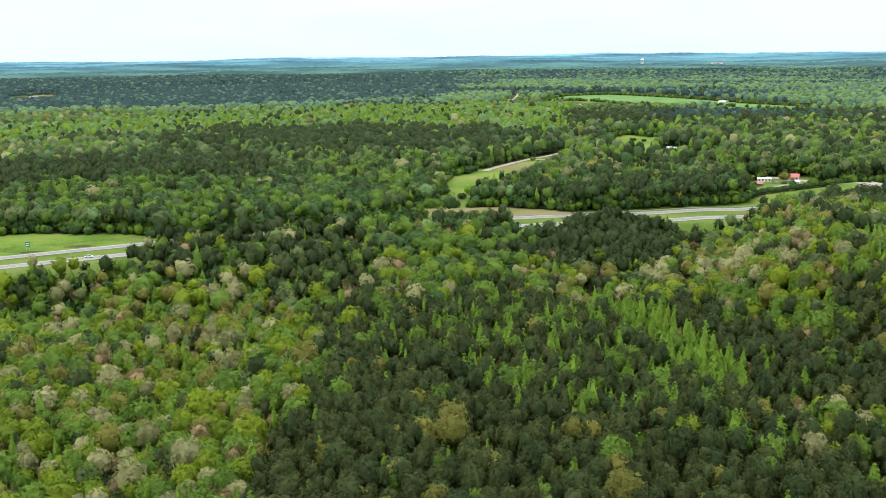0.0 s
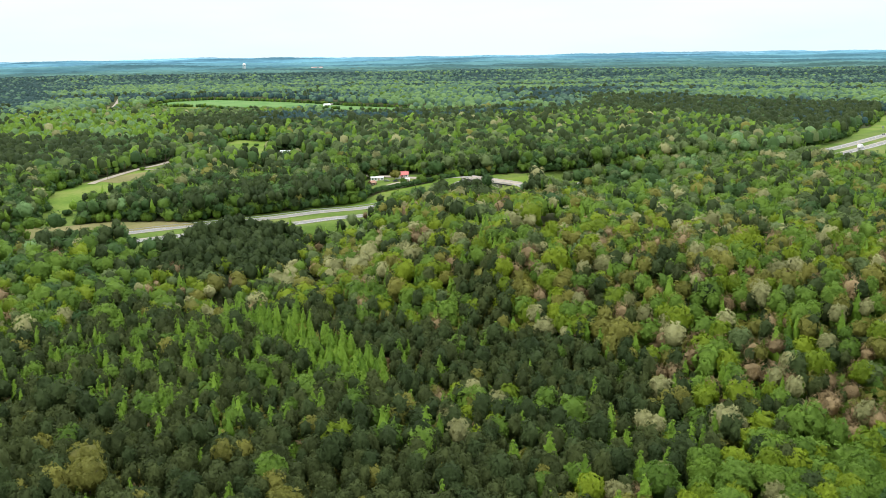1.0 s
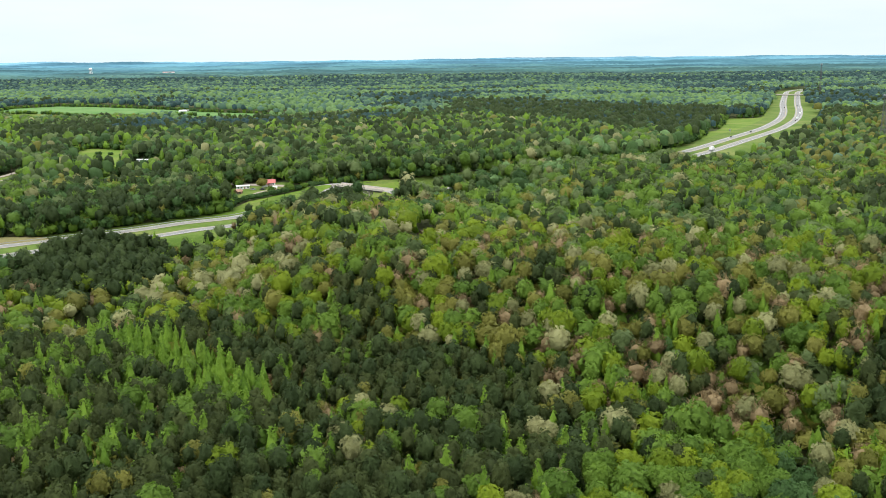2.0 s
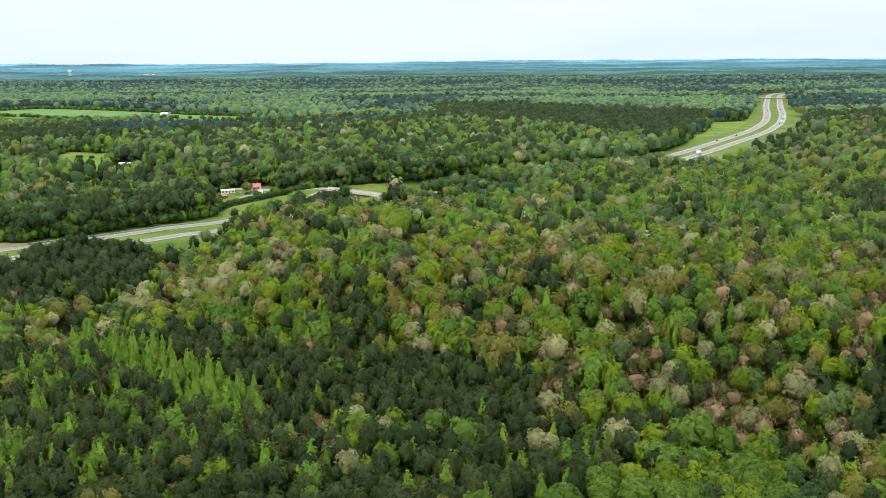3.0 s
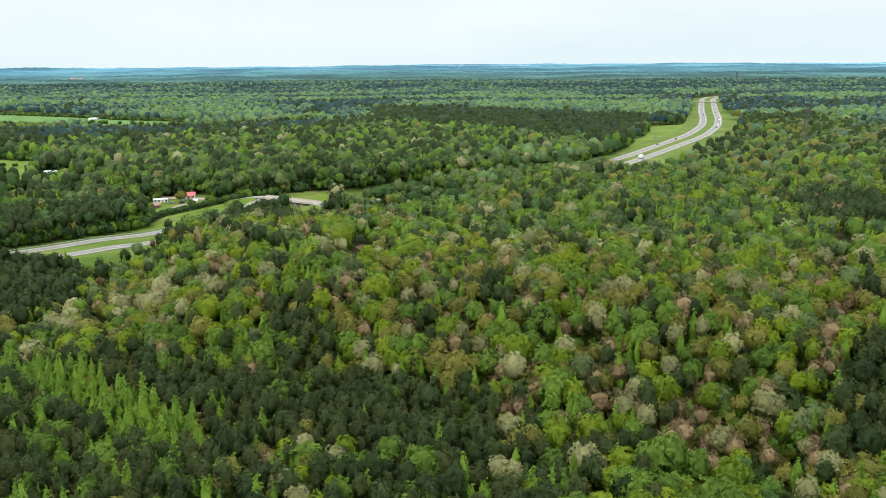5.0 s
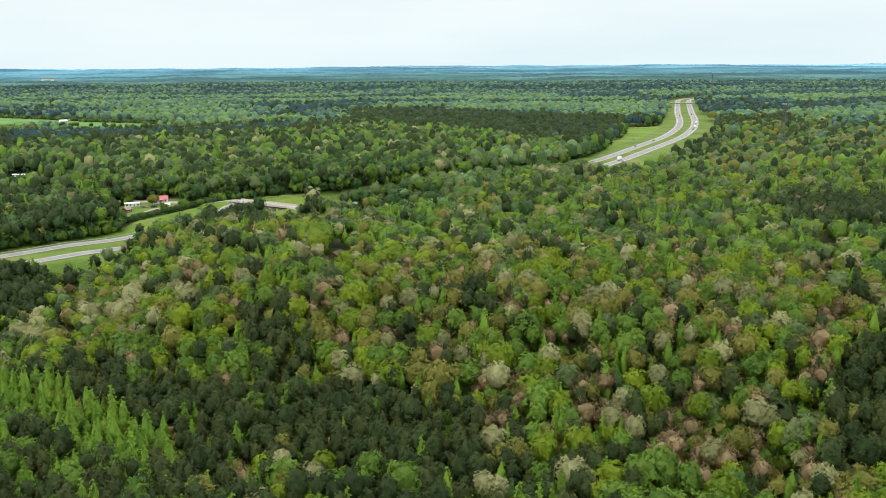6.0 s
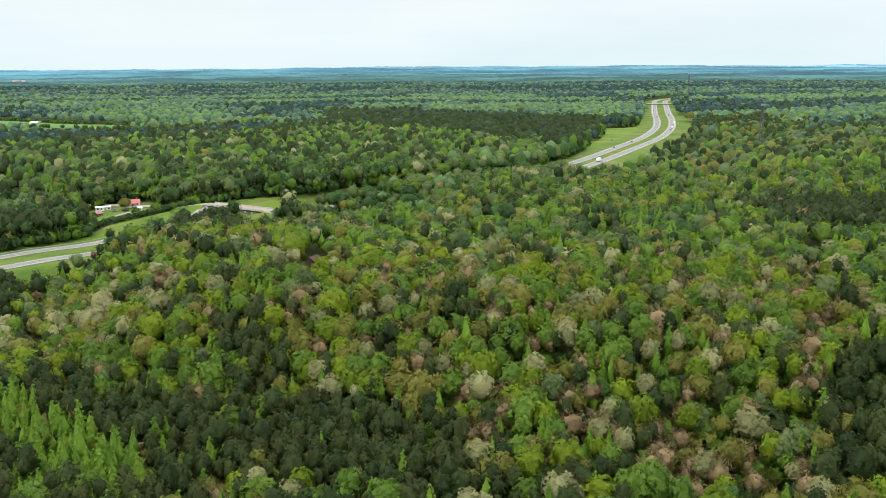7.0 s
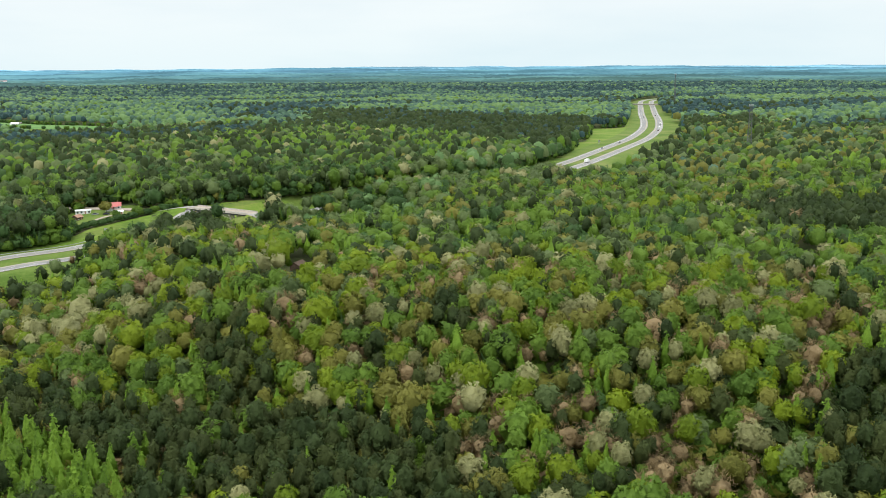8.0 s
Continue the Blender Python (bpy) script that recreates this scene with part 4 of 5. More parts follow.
def plant_round():
    """The same woods go on below and behind the viewpoint."""
    for name, r0, r1, gap, behind, make in (("woodland_below", 0, 205, 5.8, False, lambda sh, s: crown(sh, 14, 80, 0.15, s, core=2, solid=0.92)),
                                            ("woodland_below", 0, 205, 6.0, True, lambda sh, s: crown(sh, 14, 60, 0.16, s, core=1, solid=0.94)),
                                            ("woodland_behind", 205, 620, 11.5, True, lambda sh, s: dome(s, 3))):
        x, y, who = sow(r0, r1, gap, behind)
        for ki, kind in enumerate(NAMES):
            m = who == ki
            joined(name, kind, x[m], y[m], [make(KINDS[kind][0], 300 + 17 * ki + s) for s in range(4)], f"further woodland crowns: {KINDS[kind][5]}", 1.1, 1.12 if r1 < 300 else 1.35)


def edge_shrubs():
    """Low bushes that close the foot of the woods along open ground."""
    pts = []
    for poly in CLEAR:
        n = len(poly)
        for k in range(n):
            p, q = np.array(poly[k], float), np.array(poly[(k + 1) % n], float)
            m = int(np.linalg.norm(q - p) / 4.0)
            for u in np.arange(m) / max(m, 1):
                pts.append(p + (q - p) * u)
    pts = np.array(pts)
    t = np.gradient(LINE, axis=0)
    t /= np.linalg.norm(t, axis=1)[:, None]
    side = np.stack([-t[:, 1], t[:, 0]], 1)
    fine_line = np.concatenate([LINE + side * 34, LINE + side * 38 + t * 3])
    pts = np.concatenate([pts, fine_line])
    pts = pts + rng.normal(scale=2.6, size=pts.shape)
    x, y = pts[:, 0], pts[:, 1]
    gap_to = near_line(x, y, LINE[::2])
    ok = (gap_to > 31) & (np.hypot(x, y) < 2200) & ~((y < np.interp(x, ROUTE_X, ROUTE_Y)) & (gap_to < 50))
    for poly in CLEAR:
        ok &= ~inside(x, y, [tuple(np.mean(np.array(poly), axis=0) * 0.10 + np.array(p) * 0.90) for p in poly])
    for line, w in TRACKS:
        ok &= near_line(x, y, line) > w
    for gx, gy, gr in GLADES:
        ok &= np.hypot(x - gx, y - gy) > gr
    ok &= ~((x > 296) & (x < 470) & (y < 696))
    x, y = x[ok], y[ok]
    who = rng.choice(3, len(x), p=[0.35, 0.50, 0.15])
    for k, kind in enumerate(("darkgreen", "green", "poplar")):
        m = who == k
        temps = [crown("broad", 8, 34, 0.27, 900 + 7 * k + s, core=2, aspect=1.5, solid=0.95) for s in range(4)]
        joined("edge_shrubs", kind, x[m], y[m], temps, "dense green shrubs along the foot of the woods", grow=0.72, tall=0.42, squat=2.0)


def undergrowth():
    """Saplings and brush that fill the gaps under the near crowns."""
    x, y = places(200, 490, 6.4)
    # and close the foot of the woods behind the highway, the yard and the fields
    xs, ys = places(490, 1250, 6.6)
    m = ((xs < 60) & (np.hypot(xs, ys) < 650)) | (near_line(xs, ys, LINE[::3]) < 100) | (np.hypot(xs - 270, ys - 750) < 90) | (np.hypot(xs - 60, ys - 860) < 150) | (np.hypot(xs - 215, ys - 1070) < 130)
    x, y = np.concatenate([x, xs[m]]), np.concatenate([y, ys[m]])
    low = np.hypot(x, y) < 490
    who = np.where(low, rng.choice(5, len(x), p=[0.06, 0.40, 0.10, 0.26, 0.18]), rng.choice(5, len(x), p=[0.50, 0.04, 0.0, 0.36, 0.10]))
    for k, kind in enumerate(("darkgreen", "olive", "pink", "green", "pine")):
        m = who == k
        temps = [crown("broad", 8, 18, 0.40, 700 + 9 * k + s, core=1, aspect=1.8, solid=0.9) for s in range(5)]
        joined("undergrowth", kind, x[m], y[m], temps, "saplings and brush under the trees", grow=0.92, tall=0.58, squat=1.5)


plant_near()
plant_joined()
plant_dense()
plant_round()
undergrowth()
edge_shrubs()

# ================= buildings, road furniture, vehicles =================
def box(bm, cx, cy, cz, sx, sy, sz, bevel=0.0):
    """A box by its middle and full sizes."""
    r = bmesh.ops.create_cube(bm, size=1.0, matrix=Matrix.Translation((cx, cy, cz)) @ Matrix.Diagonal((sx, sy, sz, 1)))
    if bevel:
        es = list({e for v in r["verts"] for e in v.link_edges})
        bmesh.ops.bevel(bm, geom=es, offset=bevel, segments=2, affect="EDGES")


def box_part(name, dims, mat, parent, label="", bevel=0.0):
    bm = bmesh.new()
    box(bm, *dims, bevel=bevel)
    return part(name, bm, mat, parent, label)


def rod(bm, p, q, r, sides=6, r2=None):
    p, q = Vector(p), Vector(q)
    m = Matrix.Translation((p + q) / 2) @ (q - p).to_track_quat("Z", "Y").to_matrix().to_4x4()
    bmesh.ops.create_cone(bm, cap_ends=True, segments=sides, radius1=r, radius2=r if r2 is None else r2, depth=(q - p).length, matrix=m)


def on_ground(x, y, turn=0.0, lift=0.0):
    X, Y, Z, S = settle(x, y)
    return pose(float(X), float(Y), float(Z) + lift, 0, 0, turn) @ Matrix.Scale(float(S), 4)


def gable(bm, L, W, z0, rise, over=0.4, thick=0.16):
    """A pitched roof with thickness: ridge along x."""
    l, w = L / 2 + over, W / 2 + over
    drop = rise * over / (W / 2)
    pts = []
    for x in (-l, l):
        pts += [(x, -w, z0 - drop), (x, 0, z0 + rise), (x, w, z0 - drop), (x, w, z0 - drop + thick), (x, 0, z0 + rise + thick), (x, -w, z0 - drop + thick)]
    v = [bm.verts.new(p) for p in pts]
    n = 6
    for k in range(n):
        bm.faces.new((v[k], v[(k + 1) % n], v[n + (k + 1) % n], v[n + k]))
    bm.faces.new((v[5], v[4], v[1], v[0]))
    bm.faces.new((v[4], v[3], v[2], v[1]))
    bm.faces.new((v[n], v[n + 1], v[n + 4], v[n + 5]))
    bm.faces.new((v[n + 1], v[n + 2], v[n + 3], v[n + 4]))
    bmesh.ops.recalc_face_normals(bm, faces=bm.faces)


def house(name, label, x, y, turn, L, W, H, rise, wall, roof, panes=3, chimney=False, porch=False):
    ob = thing(name, on_ground(x, y, turn), label, "building")
    bm = bmesh.new()
    box(bm, 0, 0, H / 2 - 0.5, L, W, H + 1.0)
    ends = []
    for sx in (-L / 2, L / 2):
        ends.append([bm.verts.new((sx, -W / 2, H)), bm.verts.new((sx, W / 2, H)), bm.verts.new((sx, 0, H + rise - 0.03))])
    for e in ends:
        bm.faces.new(e)
    part("wall", bm, wall, ob)
    bm = bmesh.new()
    gable(bm, L, W, H, rise)
    part("roof", bm, roof, ob)
    for s in (-1, 1):
        for k in range(panes):
            px = -L / 2 + L * (k + 0.5) / panes
            if s < 0 and k == panes // 2:
                box_part("door", (px, s * (W / 2 + 0.02), 1.05, 0.95, 0.06, 2.1), BROWNROOF, ob, "dark brown door")
            else:
                w = box_part("window", (px, s * (W / 2 + 0.02), 1.6, 1.15, 0.05, 1.2), DARKGLASS, ob)
                box_part("window_frame", (px, s * (W / 2 + 0.015), 0.96, 1.35, 0.10, 0.09), WHITEWALL, w)
    if chimney:
        box_part("chimney", (L * 0.28, W * 0.12, H + rise + 0.3, 0.7, 0.7, 1.6), BRICK, ob)
    if porch:
        box_part("porch_roof", (0, -W / 2 - 1.2, H - 0.15, L * 0.6, 2.4, 0.14), roof, ob)
        for k in (-0.28, 0.28):
            box_part("porch_post", (L * k, -W / 2 - 2.2, (H - 0.2) / 2, 0.14, 0.14, H - 0.2), WHITEWALL, ob)
    return ob


house("farmhouse", "white farmhouse with a bright red metal roof", 271.5, 738, -22, 9.8, 6.6, 2.7, 2.1, WHITEWALL, REDROOF, chimney=True, porch=True)
house("farmhouse_wing", "white wing beside the red-roofed farmhouse", 266.3, 733.5, 68, 5.0, 4.4, 2.4, 1.4, WHITEWALL, REDROOF, panes=2)
house("mobile_home", "long white mobile home with a white roof", 250.5, 740, -14, 10.0, 4.0, 2.7, 0.5, WHITEWALL, WHITEROOF, panes=4)
house("shed", "small white garden shed beside the farmhouse", 266.0, 714, -10, 4.2, 3.2, 2.3, 0.7, WHITEWALL, WHITEROOF, panes=2)
house("shed", "old shed with a rusty brown roof", 240, 722, 30, 5.5, 4.5, 2.4, 1.4, BARK_ROOF, BROWNROOF, panes=2)
house("mobile_home", "long white mobile home in a woodland clearing", 241, 997, -38, 13.0, 4.6, 2.3, 0.6, WHITEWALL, WHITEROOF, panes=5)
house("house", "dark grey house at the top of a clearing", 250, 1206, -10, 15.0, 9.0, 3.2, 2.6, BARK_ROOF, GREYROOF, chimney=True)
house("shed", "white shed beside the dark house", 262, 1198, -10, 5.0, 4.0, 2.4, 0.9, WHITEWALL, WHITEROOF, panes=2)
house("barn", "white barn at the edge of a crop field", 506, 1744, 10, 12.0, 7.0, 3.2, 1.8, WHITEWALL, WHITEROOF, panes=4)
house("barn", "grey barn behind the white barn", 518, 1760, 12, 8.0, 6.0, 2.8, 1.4, CONCRETE, GREYROOF, panes=3)
house("house", "white house beside a country road", 131, 1608, 25, 18.0, 10.0, 3.2, 2.2, WHITEWALL, WHITEROOF, panes=4)
house("cabin", "brown timber cabin half hidden in the wood", 257, 471, 28, 7.5, 5.0, 2.8, 1.4, BARK_ROOF, BARK_ROOF, panes=3)
house("house", "white house almost hidden among oaks", 227, 440, 20, 8.0, 5.0, 2.8, 1.2, WHITEWALL, WHITEROOF, panes=3)
house("long_shed", "long low building with a white metal roof", 452, 309, -34, 17.0, 4.4, 2.5, 0.6, CONCRETE, WHITEROOF, panes=6)
house("shed", "small brick building with a red-brown roof", 436, 322, -30, 5.0, 4.5, 2.5, 1.2, BRICK, BROWNROOF, panes=2)
house("warehouse", "white warehouse among the far woods", 1227, 764, -30, 13.0, 8.0, 4.0, 1.2, WHITEWALL, WHITEROOF, panes=4)
house("warehouse", "pale warehouse with a white roof beside a road", 1452, 766, -20, 26.0, 12.0, 4.5, 1.5, WHITEWALL, WHITEROOF, panes=5)
house("house", "white house near the radio mast", 1392, 1075, -40, 12.0, 8.0, 3.2, 1.6, WHITEWALL, WHITEROOF, panes=3)
house("house", "tan house in a far clearing", -1075, 2600, 20, 22.0, 12.0, 4.0, 3.0, DIRT, GREYROOF, panes=4)
house("house", "pale house in a far clearing", -1020, 2430, 10, 20.0, 11.0, 4.0, 2.6, WHITEWALL, GREYROOF, panes=4)
house("house", "tan house in a far clearing", -985, 2500, -15, 18.0, 11.0, 4.0, 2.6, DIRT, BROWNROOF, panes=4)
house("house", "pale farmhouse at the edge of far woods", 24, 2392, 5, 20.0, 12.0, 4.5, 3.0, WHITEWALL, WHITEROOF, panes=4)
house("warehouse", "long white building among far woods", 1690, 2725, -30, 60.0, 18.0, 6.0, 2.0, WHITEWALL, WHITEROOF, panes=8)
house("school", "long low white building with a brown roof near the horizon", 1660, 5860, -15, 70.0, 24.0, 8.0, 3.0, WHITEWALL, REDROOF, panes=9)
drape("clearing", [(-1110, 2390), (-1060, 2420), (-1000, 2400), (-960, 2350), (-1020, 2330), (-1100, 2350)], DRYGRASS, "pale grass clearing in the far woods", step=25, category="clearing")
drape("clearing", [(-1110, 2600), (-1040, 2640), (-1020, 2570), (-1080, 2540)], DRYGRASS, "pale grass clearing in the far woods", step=25, category="clearing")
drape("field", [(-390, 2200), (-370, 2270), (-310, 2265), (-330, 2205)], CROP, "pale green field in the far woods", step=25)
drape("field", [(-220, 2215), (-200, 2275), (-140, 2280), (-150, 2220)], DRYGRASS, "pale field in the far woods", step=25)
drape("clearing", [(-330, 672), (-318, 690), (-296, 688), (-298, 672)], DRYGRASS, "small pale clearing in the wood", category="clearing")


# country roads
def lane(name, pts, half, mat, label, lift=0.6):
    ln = spline(pts, 5.0)
    tagged(new(name, ribbon_mesh(name, ln, [-half, 0, half], mat, lift)), label, "road", kind="structure")


lane("road", [(40, 884), (52, 912), (89, 977), (118, 1012), (165, 1095)], 3.4, DIRT, "pale country road between hay field and woods", 0.75)
lane("road", [(92, 975), (104, 968), (118, 975)], 2.2, DIRT, "short pale driveway off the country road", 0.7)
lane("road", [(87, 1519), (110, 1685), (127, 1813), (150, 1960), (188, 2300)], 4.5, DIRT, "pale straight country road through far woods", 0.8)
lane("road", [(476, 436), (489, 424), (505, 409)], 3.2, DIRT, "pale country road glimpsed between trees", 0.6)
lane("driveway", [(240, 697), (249, 709), (258, 713), (265, 710)], 1.8, DIRT, "worn dirt driveway beside the farmhouse", 0.6)


# ---- overpass
def overpass(name, label, a, b, deck_z, half, piers, girder=1.1):
    """A road bridge from a to b: deck, parapets, girders, piers and abutments."""
    a, b = Vector((*a, 0)), Vector((*b, 0))
    d = b - a
    turn = math.degrees(math.atan2(d.y, d.x))
    mid = (a + b) / 2
    L = d.length
    ob = thing(name, pose(mid.x, mid.y, deck_z, 0, 0, turn), label, "bridge")
    box_part("deck", (0, 0, -0.15, L, 2 * half, 0.3), CONCRETE, ob, "pale concrete deck")
    box_part("road_surface", (0, 0, 0.03, L, 2 * half - 1.0, 0.06), DIRT, ob, "pale worn road surface")
    for s in (-1, 1):
        par = box_part("parapet", (0, s * (half - 0.2), 0.45, L, 0.3, 0.9), CONCRETE, ob, bevel=0.04)
        box_part("rail", (0, s * (half - 0.2), 1.05, L, 0.12, 0.12), GALV, par)
    for k in range(4):
        box_part("girder", (0, -half + half * 2 * (k + 0.5) / 4, -0.3 - girder / 2, L, 0.5, girder), DARKSTEEL, ob, "dark weathered girder")
    for p in piers:
        w = ob.matrix_world @ Vector((p, 0, 0))
        foot = up_at(w.x, w.y) - deck_z - 0.5
        top = -0.3 - girder - 0.8
        cap = box_part("pier_cap", (p, 0, top + 0.4, 1.2, 2 * half - 0.6, 0.8), CONCRETE, ob, bevel=0.05)
        for s in (-0.62, 0, 0.62):
            bm = bmesh.new()
            rod(bm, (p, s * half, foot), (p, s * half, top), 0.45, 10)
            part("column", bm, CONCRETE, cap)
    for s in (-1, 1):
        w = ob.matrix_world @ Vector((s * L / 2, 0, 0))
        foot = up_at(w.x, w.y) - deck_z - 1.0
        box_part("abutment", (s * (L / 2 + 0.4), 0, foot / 2 - 0.1, 1.4, 2 * half + 0.6, -foot - 0.1), CONCRETE, ob)
    return ob


def ramp(name, start, end, z0, half, label):
    """An earth ramp that carries the road down from a bridge's end to the ground."""
    a, b = Vector(start), Vector(end)
    n = 9
    d = (b - a).normalized()
    side = Vector((-d.y, d.x))
    z1 = up_at(b.x, b.y) + 0.7
    rows = []
    for k in range(n + 1):
        u = k / n
        p = a + (b - a) * u
        z = z0 + (z1 - z0) * (u * u * (3 - 2 * u))
        row = []
        for o in (-1, 1):
            q = p + side * (o * half)
            foot = up_at(q.x, q.y)
            out = q + side * (o * max(0.5, (z - foot) * 2.0 + 0.6))
            row.append((q, z, out, up_at(out.x, out.y) - 0.2))
        rows.append(row)
    verts, road = [], []
    for (ql, z, ol, fl), (qr, _, orr, fr) in rows:
        verts += [(ol.x, ol.y, fl), (ql.x, ql.y, z), (qr.x, qr.y, z), (orr.x, orr.y, fr)]
        ml, mr = ql.lerp(qr, 0.07), qr.lerp(ql, 0.07)
        road += [(ml.x, ml.y, z + 0.05), (mr.x, mr.y, z + 0.05)]
    f = [[4 * k + j, 4 * k + 4 + j, 4 * k + 5 + j, 4 * k + 1 + j] for k in range(n) for j in range(3)]
    ob = tagged(new(name, mesh_from(name, verts, f, MEADOW)), label, "embankment", kind="structure")
    r = new("road_surface", mesh_from("road_surface", road, [[2 * k, 2 * k + 2, 2 * k + 3, 2 * k + 1] for k in range(n)], SHOULDER))
    r.parent = ob


DECK = -94.8
overpass("overpass", "pale concrete road overpass with dark girders across the highway", (300, 673), (315.5, 620), DECK, 5.0, (-11, 11))
ramp("embankment", (300, 673), (286, 706), DECK, 6.0, "grassy approach embankment with a pale road on top")
ramp("embankment", (315.5, 620), (331, 578), DECK, 6.0, "grassy approach embankment with a pale road on top")
lane("road", [(286, 706), (270, 736), (256, 760), (228, 800)], 3.6, DIRT, "pale country road towards the overpass", 0.7)
zf = up_at(1676, 1372) + 5.5
overpass("overpass", "far concrete overpass across both carriageways", (1648, 1412), (1704, 1341), zf, 4.5, (-22, 0, 22))


# ---- guard rail, signs, poles
def at_route(px, py, off):
    """The place beside the highway at the offset to its left, nearest to a point, and the heading there."""
    i = int(np.argmin((LINE[:, 0] - px) ** 2 + (LINE[:, 1] - py) ** 2))
    i = min(max(i, 1), len(LINE) - 2)
    t = LINE[i + 1] - LINE[i - 1]
    t = t / np.linalg.norm(t)
    off += (GAP[i] - SEP) * (1 if off > 0 else -1)
    p = LINE[i] + np.array([-t[1], t[0]]) * off
    return float(p[0]), float(p[1]), float(ground(*LINE[i])) + 0.75, math.degrees(math.atan2(t[1], t[0]))


def guard_rail(x0, x1, off):
    idx = [i for i in range(len(LINE)) if x0 <= LINE[i, 0] <= x1]
    t = np.gradient(LINE, axis=0)
    t /= np.linalg.norm(t, axis=1)[:, None]
    pts = [Vector((LINE[i, 0] - t[i, 1] * off, LINE[i, 1] + t[i, 0] * off, float(ground(*LINE[i])) + 0.7)) for i in idx]
    ob = thing("guard_rail", Matrix.Translation(pts[0]), "galvanised steel guard rail beside the highway", "guard rail")
    rel = [p - pts[0] for p in pts]
    bm = bmesh.new()
    for p, q in zip(rel, rel[1:]):
        m = Matrix.Translation((p + q) / 2 + Vector((0, 0, 0.62))) @ (q - p).to_track_quat("X", "Z").to_matrix().to_4x4() @ Matrix.Diagonal(((q - p).length + 0.02, 0.10, 0.34, 1))
        bmesh.ops.create_cube(bm, size=1.0, matrix=m)
    part("rail", bm, GALV, ob)
    for p in rel:
        box_part("post", (p.x, p.y, 0.25 + p.z, 0.12, 0.15, 0.9), GALV, ob)


guard_rail(45, 232, SEP + WIDE + 0.8)
guard_rail(-30, 20, SEP + WIDE + 0.8)


def road_sign(x, y, z, turn, w, h, up, face, label):
    ob = thing("road_sign", pose(x, y, z, 0, 0, turn), label, "sign")
    pan = box_part("panel", (0, 0, up + h / 2, w, 0.06, h), face, ob, bevel=0.01)
    for k in (-1, 0, 1):
        box_part("stiffener", (0, 0.06, up + h / 2 + k * h * 0.33, w * 0.96, 0.06, 0.10), GALV, pan)
    if face is SIGNGREEN:
        for k in (-1, 1):
            box_part("lettering", (0, -0.036, up + h / 2 + k * h * 0.18, w * 0.7, 0.012, h * 0.16), PAINT_W, pan, "white bars of lettering")
    for s in (-0.32, 0.32):
        box_part("post", (s * w, 0.12, (up + h) / 2 - 0.3, 0.14, 0.14, up + h + 0.2), GALV, ob)


sx, sy, sz, sh = at_route(-247, 544, SEP + WIDE + 8)
road_sign(sx, sy, sz, sh - 15, 2.6, 3.0, 2.2, SIGNGREEN, "green highway direction sign on two steel posts")
sx, sy, sz, sh = at_route(243, 644, SEP + WIDE + 2)
road_sign(sx, sy, sz, sh - 60, 2.6, 2.4, 2.6, GALV, "grey back of a highway sign on two posts")
sx, sy, sz, sh = at_route(900, 800, SEP + WIDE + 12)
road_sign(sx, sy, sz, sh + 60, 3.0, 2.4, 2.4, GALV, "small grey highway sign on the grass slope")


def pole(x, y, h, turn):
    ob = thing("utility_pole", on_ground(x, y, turn), "weathered wooden utility pole with a crossarm", "utility pole", "poles along the country road")
    bm = bmesh.new()
    rod(bm, (0, 0, -1), (0, 0, h), 0.16, 8, 0.11)
    part("pole", bm, BARK_ROOF, ob)
    arm = box_part("crossarm", (0, 0, h - 0.6, 2.4, 0.12, 0.14), BARK_ROOF, ob)
    for k in (-1.05, 0, 1.05):
        bm = bmesh.new()
        rod(bm, (k, 0, h - 0.5), (k, 0, h - 0.25), 0.06, 6, 0.04)
        part("insulator", bm, GALV, arm)


for px, py in ((119, 1006), (96, 980), (74, 945), (56, 908)):
    pole(px, py, 10.5, 35)


# ---- masts
def lattice(name, label, x, y, h, w0, w1, bays, lamp=True):
    ob = thing(name, on_ground(x, y, 20), label, "mast")
    corners = ((1, 1), (-1, 1), (-1, -1), (1, -1))
    for cx, cy in corners:
        bm = bmesh.new()
        rod(bm, (cx * w0 / 2, cy * w0 / 2, -0.5), (cx * w1 / 2, cy * w1 / 2, h), max(0.12, w0 * 0.036), 5, max(0.10, w1 * 0.045))
        part("leg", bm, MASTSTEEL, ob)
    bm = bmesh.new()
    for k in range(bays):
        z0, z1 = h * k / bays, h * (k + 1) / bays
        a, b = (w0 + (w1 - w0) * k / bays) / 2, (w0 + (w1 - w0) * (k + 1) / bays) / 2
        for i in range(4):
            (x0, y0), (x1, y1) = corners[i], corners[(i + 1) % 4]
            rod(bm, (x0 * a, y0 * a, z0), (x1 * b, y1 * b, z1), 0.09, 4)
            rod(bm, (x1 * a, y1 * a, z0), (x0 * b, y0 * b, z1), 0.09, 4)
            rod(bm, (x0 * b, y0 * b, z1), (x1 * b, y1 * b, z1), 0.09, 4)
    part("bracing", bm, MASTSTEEL, ob)
    head = box_part("platform", (0, 0, h + 0.1, w1 * 1.8, w1 * 1.8, 0.2), MASTSTEEL, ob)
    for k in range(6):
        a = k * math.pi / 3
        box_part("antenna", (math.cos(a) * w1 * 0.95, math.sin(a) * w1 * 0.95, h + 0.6, 0.35, 0.35, 2.4), GALV, head)
    bm = bmesh.new()
    rod(bm, (0, 0, h), (0, 0, h + 4), 0.08, 6, 0.04)
    part("spike", bm, MASTSTEEL, ob)


